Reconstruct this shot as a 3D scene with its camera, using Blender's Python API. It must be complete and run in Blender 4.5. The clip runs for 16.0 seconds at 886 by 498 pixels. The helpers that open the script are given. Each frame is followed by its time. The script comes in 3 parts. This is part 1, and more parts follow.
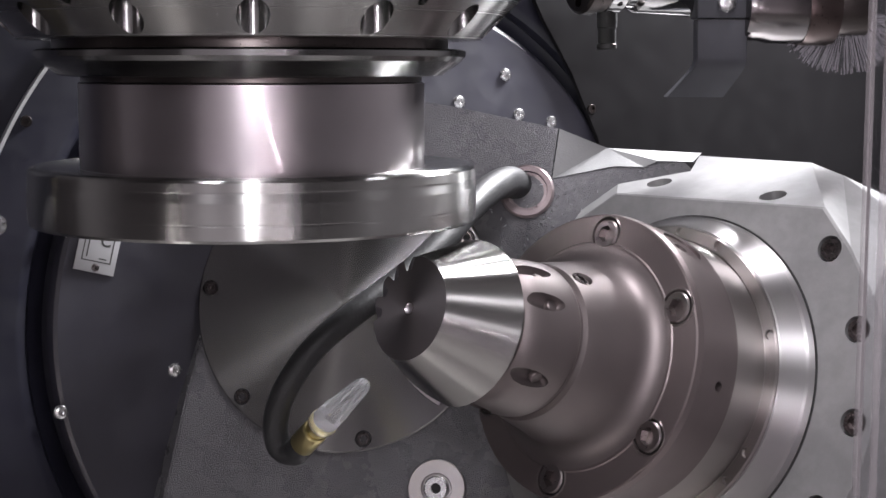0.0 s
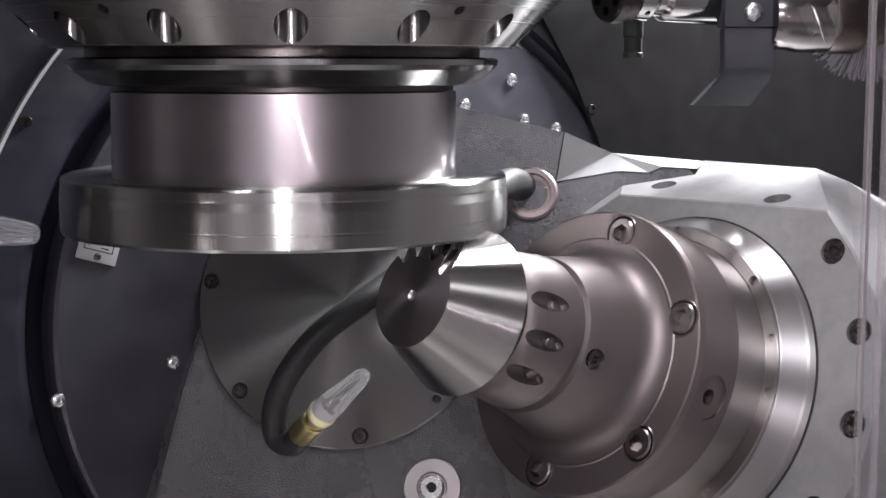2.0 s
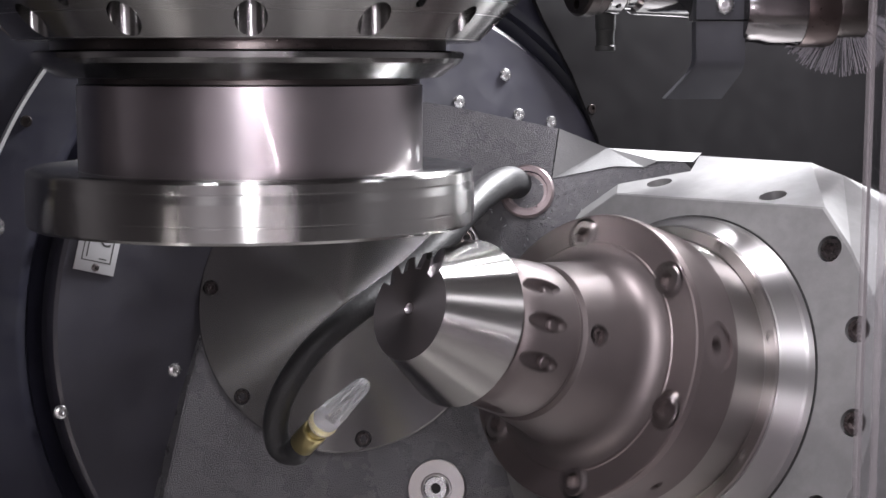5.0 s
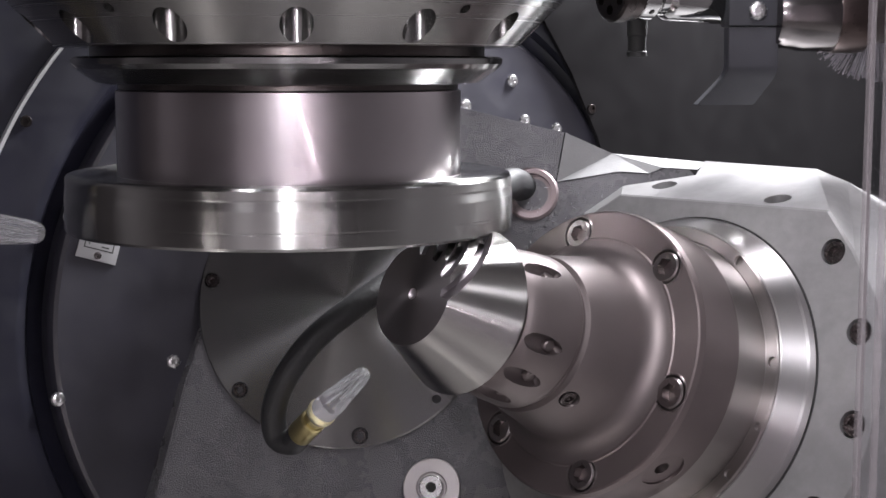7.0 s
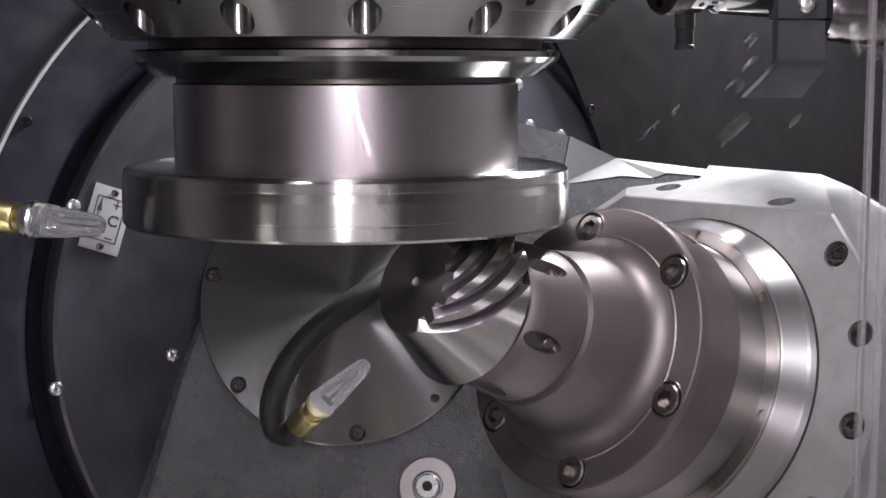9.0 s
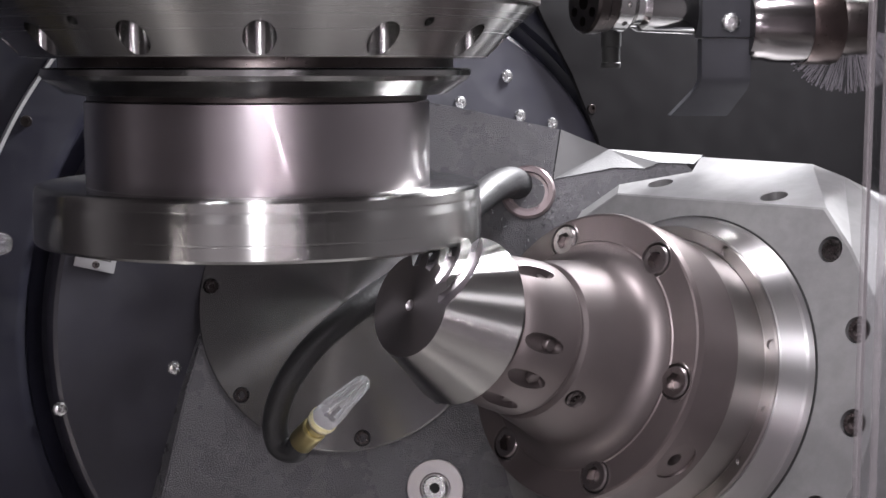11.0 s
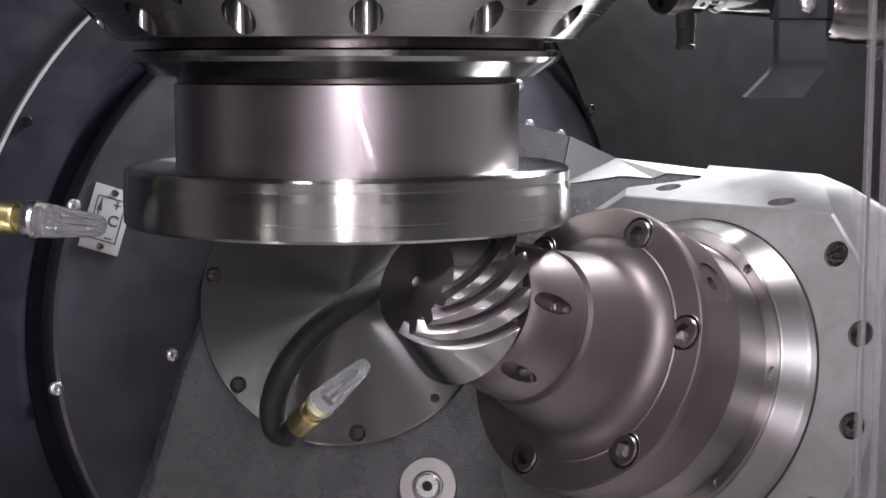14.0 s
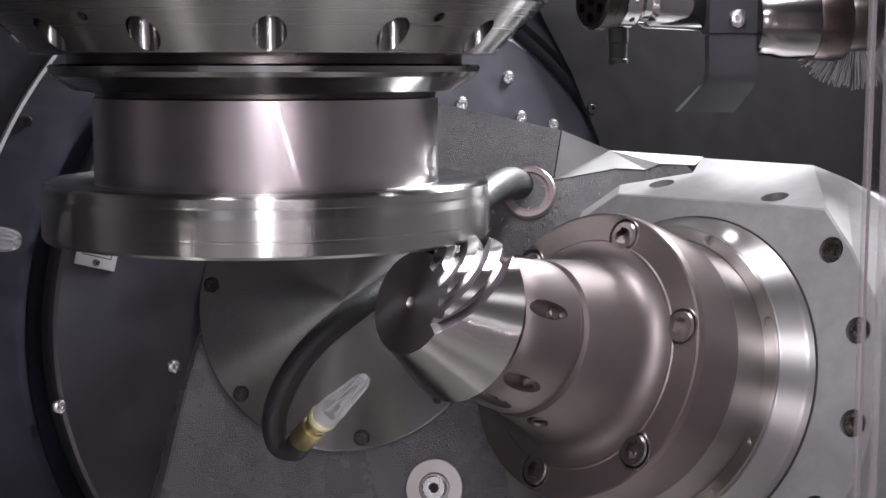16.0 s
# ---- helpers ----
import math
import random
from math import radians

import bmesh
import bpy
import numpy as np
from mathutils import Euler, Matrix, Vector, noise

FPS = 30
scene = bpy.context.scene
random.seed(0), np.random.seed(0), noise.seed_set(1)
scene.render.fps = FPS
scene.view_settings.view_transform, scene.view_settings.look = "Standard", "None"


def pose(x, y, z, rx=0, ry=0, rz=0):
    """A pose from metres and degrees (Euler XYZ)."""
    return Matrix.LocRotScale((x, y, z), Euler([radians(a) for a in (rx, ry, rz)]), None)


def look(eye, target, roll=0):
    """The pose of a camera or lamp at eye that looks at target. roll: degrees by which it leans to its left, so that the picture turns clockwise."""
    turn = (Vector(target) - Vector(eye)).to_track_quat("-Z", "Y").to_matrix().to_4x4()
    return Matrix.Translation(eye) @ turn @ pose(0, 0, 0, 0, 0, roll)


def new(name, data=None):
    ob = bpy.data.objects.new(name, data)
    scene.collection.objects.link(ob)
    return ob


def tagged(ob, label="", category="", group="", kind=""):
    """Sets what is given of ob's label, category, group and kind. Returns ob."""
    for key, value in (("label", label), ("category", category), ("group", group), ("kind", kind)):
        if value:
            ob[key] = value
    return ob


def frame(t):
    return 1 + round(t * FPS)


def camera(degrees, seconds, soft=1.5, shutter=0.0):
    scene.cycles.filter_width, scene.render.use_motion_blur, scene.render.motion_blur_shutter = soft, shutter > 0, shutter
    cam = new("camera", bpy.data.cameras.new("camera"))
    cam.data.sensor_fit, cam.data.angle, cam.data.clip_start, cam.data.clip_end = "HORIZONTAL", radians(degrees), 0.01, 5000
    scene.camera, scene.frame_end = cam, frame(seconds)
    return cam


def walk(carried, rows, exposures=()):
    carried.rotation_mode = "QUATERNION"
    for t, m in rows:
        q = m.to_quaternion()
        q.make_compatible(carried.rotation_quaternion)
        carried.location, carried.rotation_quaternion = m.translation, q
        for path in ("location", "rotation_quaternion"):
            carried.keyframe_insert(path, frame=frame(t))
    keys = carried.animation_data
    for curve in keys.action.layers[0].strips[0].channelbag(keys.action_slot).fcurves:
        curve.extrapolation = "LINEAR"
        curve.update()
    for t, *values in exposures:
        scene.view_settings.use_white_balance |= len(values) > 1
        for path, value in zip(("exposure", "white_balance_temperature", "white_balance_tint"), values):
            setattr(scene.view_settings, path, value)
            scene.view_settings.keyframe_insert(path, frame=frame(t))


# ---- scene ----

# ------------------------------------------------------------------ camera
EYE = Vector((0.0, 0.0, 1.25))
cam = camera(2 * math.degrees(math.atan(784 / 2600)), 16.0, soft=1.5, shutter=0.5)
VIEW = pose(*EYE, 83.0, 0, 0)
walk(cam, [(0, VIEW), (16.0, VIEW)], exposures=[(0, 0.0), (16.0, 0.0)])

# ------------------------------------------------------------------ frames of reference
def axes(origin, x, y, z):
    m = Matrix((x, y, z)).transposed().to_4x4()
    m.translation = Vector(origin)
    return m


# swivel axis: z is the normal of the swivel disc, y about upwards
SWIVEL = axes(Vector((-0.0459, 1.3911, -0.2404)) + EYE, (0.8593, 0.5077, -0.0623), (0.0277, 0.0755, 0.9968), (0.5108, -0.8582, 0.0508))
# work spindle axis: z points out of the chuck, origin at the centre of the pinion's small face
WORK = axes(Vector((-0.0206, 0.8819, -0.1448)) + EYE, (0.6809, -0.7269, 0.0893), (0.1665, 0.2723, 0.9477), (-0.7132, -0.6304, 0.3064))
TOOL = pose(-0.1269, 0.98, 1.25)


# ------------------------------------------------------------------ light
world = bpy.data.worlds.new("machine_hall")
scene.world = world
world.use_nodes = True
world.node_tree.nodes["Background"].inputs[0].default_value = (0.75, 0.78, 0.85, 1)
world.node_tree.nodes["Background"].inputs[1].default_value = 0.05


def area_lamp(name, eye, target, w, h, watts, colour=(1, 0.97, 0.98), roll=0):
    la = bpy.data.lights.new(name, "AREA")
    la.shape, la.size, la.size_y, la.energy, la.color = "RECTANGLE", w, h, watts, colour
    ob = new(name, la)
    ob.matrix_world = look(eye, target, roll)
    return ob


WHITE = (0.97, 0.935, 1.0)
area_lamp("rear_lamp_light", (0.48, 1.60, 1.75), (0.14, 1.12, 1.13), 0.20, 0.14, 54.0, (0.955, 0.95, 0.99))
area_lamp("front_lamp_light", (-0.036, 0.05, 1.90), (0.0, 1.0, 1.1), 0.06, 0.12, 9.0, WHITE)
area_lamp("left_lamp_light", (-0.355, 0.25, 2.05), (-0.1, 0.98, 1.15), 0.012, 0.40, 1.2, WHITE)
area_lamp("left_lamp_light", (-0.405, 0.25, 2.05), (-0.1, 0.98, 1.15), 0.012, 0.40, 1.2, WHITE)
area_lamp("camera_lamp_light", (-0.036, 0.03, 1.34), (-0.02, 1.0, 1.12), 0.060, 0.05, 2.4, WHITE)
area_lamp("tube_lamp_light", (0.17, -0.02, 1.175), (-0.05, 0.98, 1.2), 0.40, 0.010, 0.75, (1.0, 0.88, 0.97), -21)
area_lamp("low_lamp_light", (-0.55, 0.35, 0.55), (-0.05, 1.2, 1.05), 0.04, 0.45, 1.3, (1.0, 0.93, 0.93))
area_lamp("roof_lamp_light", (0.25, 1.0, 1.70), (0.15, 1.15, 1.1), 0.12, 0.16, 4.0, WHITE)
# broad fill added behind the viewer to lift the lower parts, no real source
area_lamp("front_fill_light", (-0.1, -1.15, 0.80), (0.0, 1.0, 1.10), 2.25, 1.1, 2.1, (1.0, 0.90, 0.96))


# ------------------------------------------------------------------ materials
def nodes_of(name):
    m = bpy.data.materials.new(name)
    m.use_nodes = True
    return m, m.node_tree, m.node_tree.nodes["Principled BSDF"]


def ramp(t, src, stops):
    r = t.nodes.new("ShaderNodeValToRGB")
    while len(r.color_ramp.elements) < len(stops):
        r.color_ramp.elements.new(0.5)
    for e, (p, c) in zip(r.color_ramp.elements, stops):
        e.position, e.color = p, (*c, 1)
    t.links.new(src, r.inputs[0])
    return r.outputs[0]


def noise_node(t, scale, detail=4, vec=None, rough=0.55):
    n = t.nodes.new("ShaderNodeTexNoise")
    n.inputs["Scale"].default_value, n.inputs["Detail"].default_value, n.inputs["Roughness"].default_value = scale, detail, rough
    if vec:
        t.links.new(vec, n.inputs["Vector"])
    return n.outputs["Fac"]


def coords(t, scale=(1, 1, 1)):
    c = t.nodes.new("ShaderNodeTexCoord")
    m = t.nodes.new("ShaderNodeMapping")
    m.inputs["Scale"].default_value = scale
    t.links.new(c.outputs["Object"], m.inputs["Vector"])
    return m.outputs["Vector"]


def bump(t, bsdf, height, strength, distance):
    b = t.nodes.new("ShaderNodeBump")
    b.inputs["Strength"].default_value, b.inputs["Distance"].default_value = strength, distance
    t.links.new(height, b.inputs["Height"])
    t.links.new(b.outputs["Normal"], bsdf.inputs["Normal"])


def metal(name, base, rough, spread=0.03, stain=0.05, turned=False, metallic=1.0, grain=500, scale=14, aniso=0.75):
    """Machined metal with faint stains and fine scratches; turned: the marks run round the z axis."""
    m, t, b = nodes_of(name)
    v = coords(t)
    big = noise_node(t, scale, 5, v, 0.6)
    lo = tuple(c * (1 - stain) for c in base)
    hi = tuple(min(1, c * (1 + stain)) for c in base)
    t.links.new(ramp(t, big, [(0.35, lo), (0.65, hi)]), b.inputs["Base Color"])
    b.inputs["Metallic"].default_value = metallic
    fine = noise_node(t, grain, 3, v)
    if turned:
        sep = t.nodes.new("ShaderNodeSeparateXYZ")
        t.links.new(v, sep.inputs[0])
        com = t.nodes.new("ShaderNodeCombineXYZ")
        lng = t.nodes.new("ShaderNodeVectorMath")
        lng.operation = "LENGTH"
        flat = t.nodes.new("ShaderNodeCombineXYZ")
        t.links.new(sep.outputs[0], flat.inputs[0])
        t.links.new(sep.outputs[1], flat.inputs[1])
        t.links.new(flat.outputs[0], lng.inputs[0])
        t.links.new(lng.outputs["Value"], com.inputs[0])
        t.links.new(sep.outputs[2], com.inputs[2])
        lines = noise_node(t, 1400, 2, com.outputs[0])
        t.links.new(ramp(t, lines, [(0.3, (rough - spread * 0.15,) * 3), (0.7, (rough + spread * 0.15,) * 3)]), b.inputs["Roughness"])
        tan = t.nodes.new("ShaderNodeTangent")
        tan.direction_type, tan.axis = "RADIAL", "Z"
        t.links.new(tan.outputs[0], b.inputs["Tangent"])
        b.inputs["Anisotropic"].default_value = aniso
        b.inputs["Anisotropic Rotation"].default_value = 0.25
    else:
        t.links.new(ramp(t, fine, [(0.3, (rough - spread,) * 3), (0.7, (rough + spread,) * 3)]), b.inputs["Roughness"])
        bump(t, b, fine, 0.012, 0.0001)
    return m


def paint(name, base, rough, lumps=300, depth=0.0004, strength=0.5, stain=0.25, metallic=0.0, gloss=0.5):
    m, t, b = nodes_of(name)
    v = coords(t)
    big = noise_node(t, 9, 5, v)
    lo = tuple(c * (1 - stain) for c in base)
    hi = tuple(min(1, c * (1 + stain)) for c in base)
    t.links.new(ramp(t, big, [(0.3, lo), (0.72, hi)]), b.inputs["Base Color"])
    b.inputs["Specular IOR Level"].default_value = gloss
    mid = noise_node(t, lumps, 4, v)
    t.links.new(ramp(t, noise_node(t, 40, 4, v), [(0.3, (rough - 0.1,) * 3), (0.7, (rough + 0.1,) * 3)]), b.inputs["Roughness"])
    b.inputs["Metallic"].default_value = metallic
    bump(t, b, mid, strength, depth)
    return m


def plain(name, base, rough=0.5, metallic=0.0, **kw):
    m, t, b = nodes_of(name)
    b.inputs["Base Color"].default_value = (*base, 1)
    b.inputs["Roughness"].default_value = rough
    b.inputs["Metallic"].default_value = metallic
    for k, x in kw.items():
        b.inputs[k.replace("_", " ")].default_value = x
    return m


STEEL = metal("ground_steel", (0.265, 0.262, 0.256), 0.27, turned=True, aniso=0.9)
NECK = metal("satin_turned_steel", (0.30, 0.272, 0.283), 0.30, turned=True, aniso=0.0)
for _n in NECK.node_tree.nodes:
    if _n.type == "BSDF_PRINCIPLED":          # oil film on the ground neck
        _n.inputs["Coat Weight"].default_value, _n.inputs["Coat Roughness"].default_value = 0.80, 0.05
BRIGHT = metal("bright_turned_steel", (0.45, 0.444, 0.428), 0.23, turned=True, aniso=1.0)
RIM = metal("polished_rim_steel", (0.34, 0.34, 0.33), 0.24, turned=True, aniso=1.0)
SATIN = metal("satin_turned_bearing_steel", (0.44, 0.43, 0.428), 0.42, turned=True, aniso=1.0)
DRUM = metal("ground_drum_steel", (0.29, 0.268, 0.26), 0.36, turned=True, aniso=1.0)
BOLT = metal("browned_bolt_steel", (0.20, 0.178, 0.176), 0.30)
CHUCK = metal("nickel_plated_steel", (0.160, 0.139, 0.137), 0.47, turned=True, aniso=0.3, metallic=0.9)
OXIDE = metal("browned_ground_steel", (0.165, 0.139, 0.137), 0.44, turned=True, aniso=0.4, metallic=0.9)
POLISHED = metal("polished_chrome_steel", (0.44, 0.435, 0.43), 0.12, spread=0.02, turned=True, aniso=0.3)
CLAMP = metal("ground_clamp_steel", (0.20, 0.20, 0.198), 0.18, turned=True, aniso=0.8)
DARKSTEEL = metal("dark_ground_steel", (0.30, 0.27, 0.27), 0.36)
HOUSING = metal("milled_cast_steel", (0.208, 0.206, 0.206), 0.38, stain=0.10, scale=60, metallic=0.4, turned=True, aniso=0.7)
PLATE = metal("dark_turned_plate", (0.21, 0.208, 0.21), 0.23, turned=True, aniso=1.0, metallic=0.93)
SCREW = metal("black_oxide_screw", (0.13, 0.115, 0.115), 0.28)
ZINC = metal("zinc_screw", (0.62, 0.62, 0.62), 0.26)
BRASS = metal("brass", (0.62, 0.53, 0.26), 0.32)
CAST = paint("dark_cast_paint", (0.098, 0.096, 0.103), 0.28, 900, 0.0014, 1.0, 0.25)
DISC = paint("anthracite_disc_paint", (0.019, 0.0185, 0.025), 0.42, 900, 0.0003, 0.4, 0.4)
OUTER = paint("blue_black_sheet", (0.008, 0.008, 0.0135), 0.42, 900, 0.0002, 0.25, gloss=0.3)
WALLS = paint("dark_sheet_metal", (0.0076, 0.0072, 0.0078), 0.44, 30, 0.0006, 0.2, 0.15, gloss=0.14)
PANEL = paint("light_grey_sheet", (0.17, 0.155, 0.16), 0.45, 30, 0.0006, 0.2, 0.12)
RUBBER = paint("black_rubber", (0.020, 0.020, 0.021), 0.50, 420, 0.0006, 0.7, gloss=0.3)
BRACKET = paint("grey_bracket_paint", (0.029, 0.029, 0.034), 0.55, 700, 0.0002, 0.3, gloss=0.25)
MIDGREY = paint("mid_grey_sheet", (0.17, 0.16, 0.165), 0.5, 30, 0.0006, 0.2, 0.15)
# pale so that the unseen floor bounces light up onto the work
BOUNCETRAY = paint("pale_bounce_tray", (0.42, 0.40, 0.39), 0.45, 30, 0.0006, 0.2, 0.15)
DARKSIDE = paint("dark_grey_sheet", (0.13, 0.118, 0.122), 0.5, 30, 0.0006, 0.2, 0.15)
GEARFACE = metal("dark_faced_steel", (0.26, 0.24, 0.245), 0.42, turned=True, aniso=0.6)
# pale so that the unseen front sheet shows as a soft reflection
FRONTBOUNCE = paint("pale_front_reflector", (0.62, 0.55, 0.59), 0.5, 30, 0.0006, 0.2, 0.12)
BARE = paint("bare_milled_casting", (0.115, 0.115, 0.116), 0.42, 500, 0.0004, 0.5, 0.25)
SPINDLE = metal("dark_turned_spindle_steel", (0.16, 0.148, 0.148), 0.20, spread=0.02, turned=True, aniso=0.3)
BLACKOX = metal("blackened_tool_steel", (0.060, 0.052, 0.050), 0.30)
FRESH = metal("fresh_cut_steel", (0.36, 0.335, 0.35), 0.36, grain=160)
# near black that stands in for shade in gaps and holes
SHADEBLACK = plain("shade_black", (0.006, 0.006, 0.006), 0.7)
LABEL = paint("satin_label_plate", (0.27, 0.27, 0.275), 0.4, 600, 0.0001, 0.2, 0.08)
INK = plain("black_ink", (0.02, 0.02, 0.02), 0.5)
CLEAR = plain("clear_plastic", (0.93, 0.93, 0.95), 0.06, 0.0, Transmission_Weight=0.90, IOR=1.42)
WIRE = metal("brushed_steel_wire", (0.42, 0.42, 0.44), 0.22)
CHIP = metal("fresh_chip_steel", (0.88, 0.87, 0.86), 0.50)
BRISTLE = metal("steel_wire", (0.75, 0.75, 0.78), 0.3)
COPPERY = metal("bronze_tinted_steel", (0.085, 0.066, 0.063), 0.30)
PINKISH = metal("worn_reddish_steel", (0.26, 0.215, 0.22), 0.50)


# ------------------------------------------------------------------ mesh helpers
def lathe(profile, seg=128, closed=False, start=0.0, sweep=2 * math.pi):
    """Turns (radius, z) pairs about z."""
    bm = bmesh.new()
    full = abs(sweep - 2 * math.pi) < 1e-6
    n = seg if full else seg + 1
    rings = []
    for r, z in profile:
        if r < 1e-6:
            rings.append([bm.verts.new((0, 0, z))])
        else:
            rings.append([bm.verts.new((r * math.cos(start + sweep * i / seg), r * math.sin(start + sweep * i / seg), z)) for i in range(n)])
    pairs = list(zip(rings, rings[1:])) + ([(rings[-1], rings[0])] if closed else [])
    for a, b in pairs:
        for i in range(seg):
            j = (i + 1) % n
            if len(a) == 1 and len(b) == 1:
                continue
            if len(a) == 1:
                bm.faces.new((a[0], b[j], b[i]))
            elif len(b) == 1:
                bm.faces.new((a[i], a[j], b[0]))
            else:
                bm.faces.new((a[i], a[j], b[j], b[i]))
    bmesh.ops.recalc_face_normals(bm, faces=bm.faces)
    return bm


def prism(points, z0, z1, bevel=0.0, seg=2):
    """A polygon in the xy plane drawn out from z0 to z1."""
    bm = bmesh.new()
    lo = [bm.verts.new((x, y, z0)) for x, y in points]
    hi = [bm.verts.new((x, y, z1)) for x, y in points]
    bm.faces.new(lo[::-1])
    bm.faces.new(hi)
    n = len(points)
    for i in range(n):
        bm.faces.new((lo[i], lo[(i + 1) % n], hi[(i + 1) % n], hi[i]))
    bmesh.ops.recalc_face_normals(bm, faces=bm.faces)
    if bevel:
        bmesh.ops.bevel(bm, geom=bm.edges[:], offset=bevel, segments=seg, affect="EDGES", profile=0.6)
    return bm


def box(x0, x1, y0, y1, z0, z1, bevel=0.0):
    return prism([(x0, y0), (x1, y0), (x1, y1), (x0, y1)], z0, z1, bevel)


def tube(points, radius, seg=20, caps=True):
    """A round hose along a smooth line through the points; radius may be a list."""
    P = [Vector(p) for p in points]
    fine, rad = [], []
    R = radius if isinstance(radius, (list, tuple)) else [radius] * len(P)
    for i in range(len(P) - 1):
        p0, p1, p2, p3 = P[max(i - 1, 0)], P[i], P[i + 1], P[min(i + 2, len(P) - 1)]
        for k in range(10):
            u = k / 10
            fine.append(0.5 * ((2 * p1) + (p2 - p0) * u + (2 * p0 - 5 * p1 + 4 * p2 - p3) * u * u + (3 * p1 - p0 - 3 * p2 + p3) * u ** 3))
            rad.append(R[i] + (R[i + 1] - R[i]) * u)
    fine.append(P[-1])
    rad.append(R[-1])
    bm = bmesh.new()
    side = None
    rings = []
    for i, p in enumerate(fine):
        d = (fine[min(i + 1, len(fine) - 1)] - fine[max(i - 1, 0)]).normalized()
        if side is None:
            side = d.orthogonal().normalized()
        side = (side - d * side.dot(d)).normalized()
        other = d.cross(side)
        rings.append([bm.verts.new(p + rad[i] * (math.cos(a) * side + math.sin(a) * other)) for a in [2 * math.pi * k / seg for k in range(seg)]])
    for a, b in zip(rings, rings[1:]):
        for k in range(seg):
            bm.faces.new((a[k], a[(k + 1) % seg], b[(k + 1) % seg], b[k]))
    if caps:
        bm.faces.new(rings[0][::-1])
        bm.faces.new(rings[-1])
    bmesh.ops.recalc_face_normals(bm, faces=bm.faces)
    return bm


def smooth(me, angle=26):
    for p in me.polygons:
        p.use_smooth = True
    bm = bmesh.new()
    bm.from_mesh(me)
    for e in bm.edges:
        if len(e.link_faces) == 2 and e.calc_face_angle(0) > radians(angle):
            e.smooth = False
    bm.to_mesh(me)
    bm.free()


def mesh_of(name, bm, material, angle=26):
    me = bpy.data.meshes.new(name)
    bm.to_mesh(me)
    bm.free()
    me.materials.append(material)
    smooth(me, angle)
    return me


def part(name, bm, material, parent, label="", m=None, angle=26):
    ob = new(name, bm if isinstance(bm, bpy.types.Mesh) else mesh_of(name, bm, material, angle))
    ob.parent = parent
    if m is not None:
        ob.matrix_basis = m
    if label:
        tagged(ob, label)
    return ob


def thing(name, m, label, category, group="", kind=""):
    ob = new(name)
    ob.empty_display_size = 0.02
    ob.matrix_basis = m
    return tagged(ob, label, category, group, kind)


def structure(name, bm, material, label, category, m=None):
    ob = new(name, mesh_of(name, bm, material))
    if m is not None:
        ob.matrix_basis = m
    return tagged(ob, label, category, kind="structure")


def carve(ob, cutters, angle=26):
    """Cuts holes out of a mesh object; cutters are bmeshes in its space."""
    all_cut = bmesh.new()
    tmp = []
    for c in cutters:
        me = bpy.data.meshes.new("cut")
        c.to_mesh(me)
        c.free()
        all_cut.from_mesh(me)
        tmp.append(me)
    me = bpy.data.meshes.new("cut")
    all_cut.to_mesh(me)
    all_cut.free()
    plug = bpy.data.objects.new("cut", me)
    body = bpy.data.objects.new("body", ob.data)
    scene.collection.objects.link(plug)
    scene.collection.objects.link(body)
    mod = body.modifiers.new("holes", "BOOLEAN")
    mod.operation, mod.object, mod.solver, mod.use_self = "DIFFERENCE", plug, "EXACT", True
    dg = bpy.context.evaluated_depsgraph_get()
    made = bpy.data.meshes.new_from_object(body.evaluated_get(dg))
    old, made.name = ob.data, ob.data.name
    ob.data = made
    bpy.data.objects.remove(body)
    bpy.data.objects.remove(plug)
    bpy.data.meshes.remove(old)
    for x in tmp + [me]:
        bpy.data.meshes.remove(x)
    smooth(made, angle)
    return ob


def rod(r, z0, z1, seg=32, m=None):
    bm = lathe([(0, z0), (r, z0), (r, z1), (0, z1)], seg)
    if m is not None:
        bm.transform(m)
    return bm


def cap_screw_mesh(r, h, material):
    """Socket head cap screw, head towards +z, seat at z = 0."""
    bm = lathe([(0, 0), (r, 0), (r, h - 0.12 * r), (r * 0.9, h), (r * 0.62, h)], 28)
    hexa = [(0.58 * r * math.cos(radians(60 * k)), 0.58 * r * math.sin(radians(60 * k))) for k in range(6)]
    top = [bm.verts.new((x, y, h)) for x, y in hexa]
    low = [bm.verts.new((x, y, h * 0.35)) for x, y in hexa]
    for k in range(6):
        bm.faces.new((top[k], top[(k + 1) % 6], low[(k + 1) % 6], low[k]))
    bm.faces.new(low)
    rim = [v for v in bm.verts if abs(v.co.z - h) < 1e-7 and abs(v.co.to_2d().length - r * 0.62) < 1e-6]
    rim.sort(key=lambda v: math.atan2(v.co.y, v.co.x))
    for i, v in enumerate(rim):
        w = rim[(i + 1) % len(rim)]
        a = math.atan2(v.co.y, v.co.x) % (2 * math.pi)
        k = int(a / radians(60) + 1e-6)
        b = math.atan2(w.co.y, w.co.x) % (2 * math.pi)
        k2 = int(b / radians(60) + 1e-6) % 6
        bm.faces.new((v, w, top[k2 % 6], top[k % 6]) if k != k2 else (v, w, top[k % 6]))
    bmesh.ops.recalc_face_normals(bm, faces=bm.faces)
    return mesh_of("cap_screw", bm, material)


def dome_screw_mesh(r, material):
    bm = lathe([(0, 0), (r, 0), (r * 0.98, r * 0.18), (r * 0.8, r * 0.42), (r * 0.5, r * 0.55), (r * 0.36, r * 0.55), (r * 0.36, r * 0.2), (0, r * 0.2)], 24)
    return mesh_of("dome_screw", bm, material)


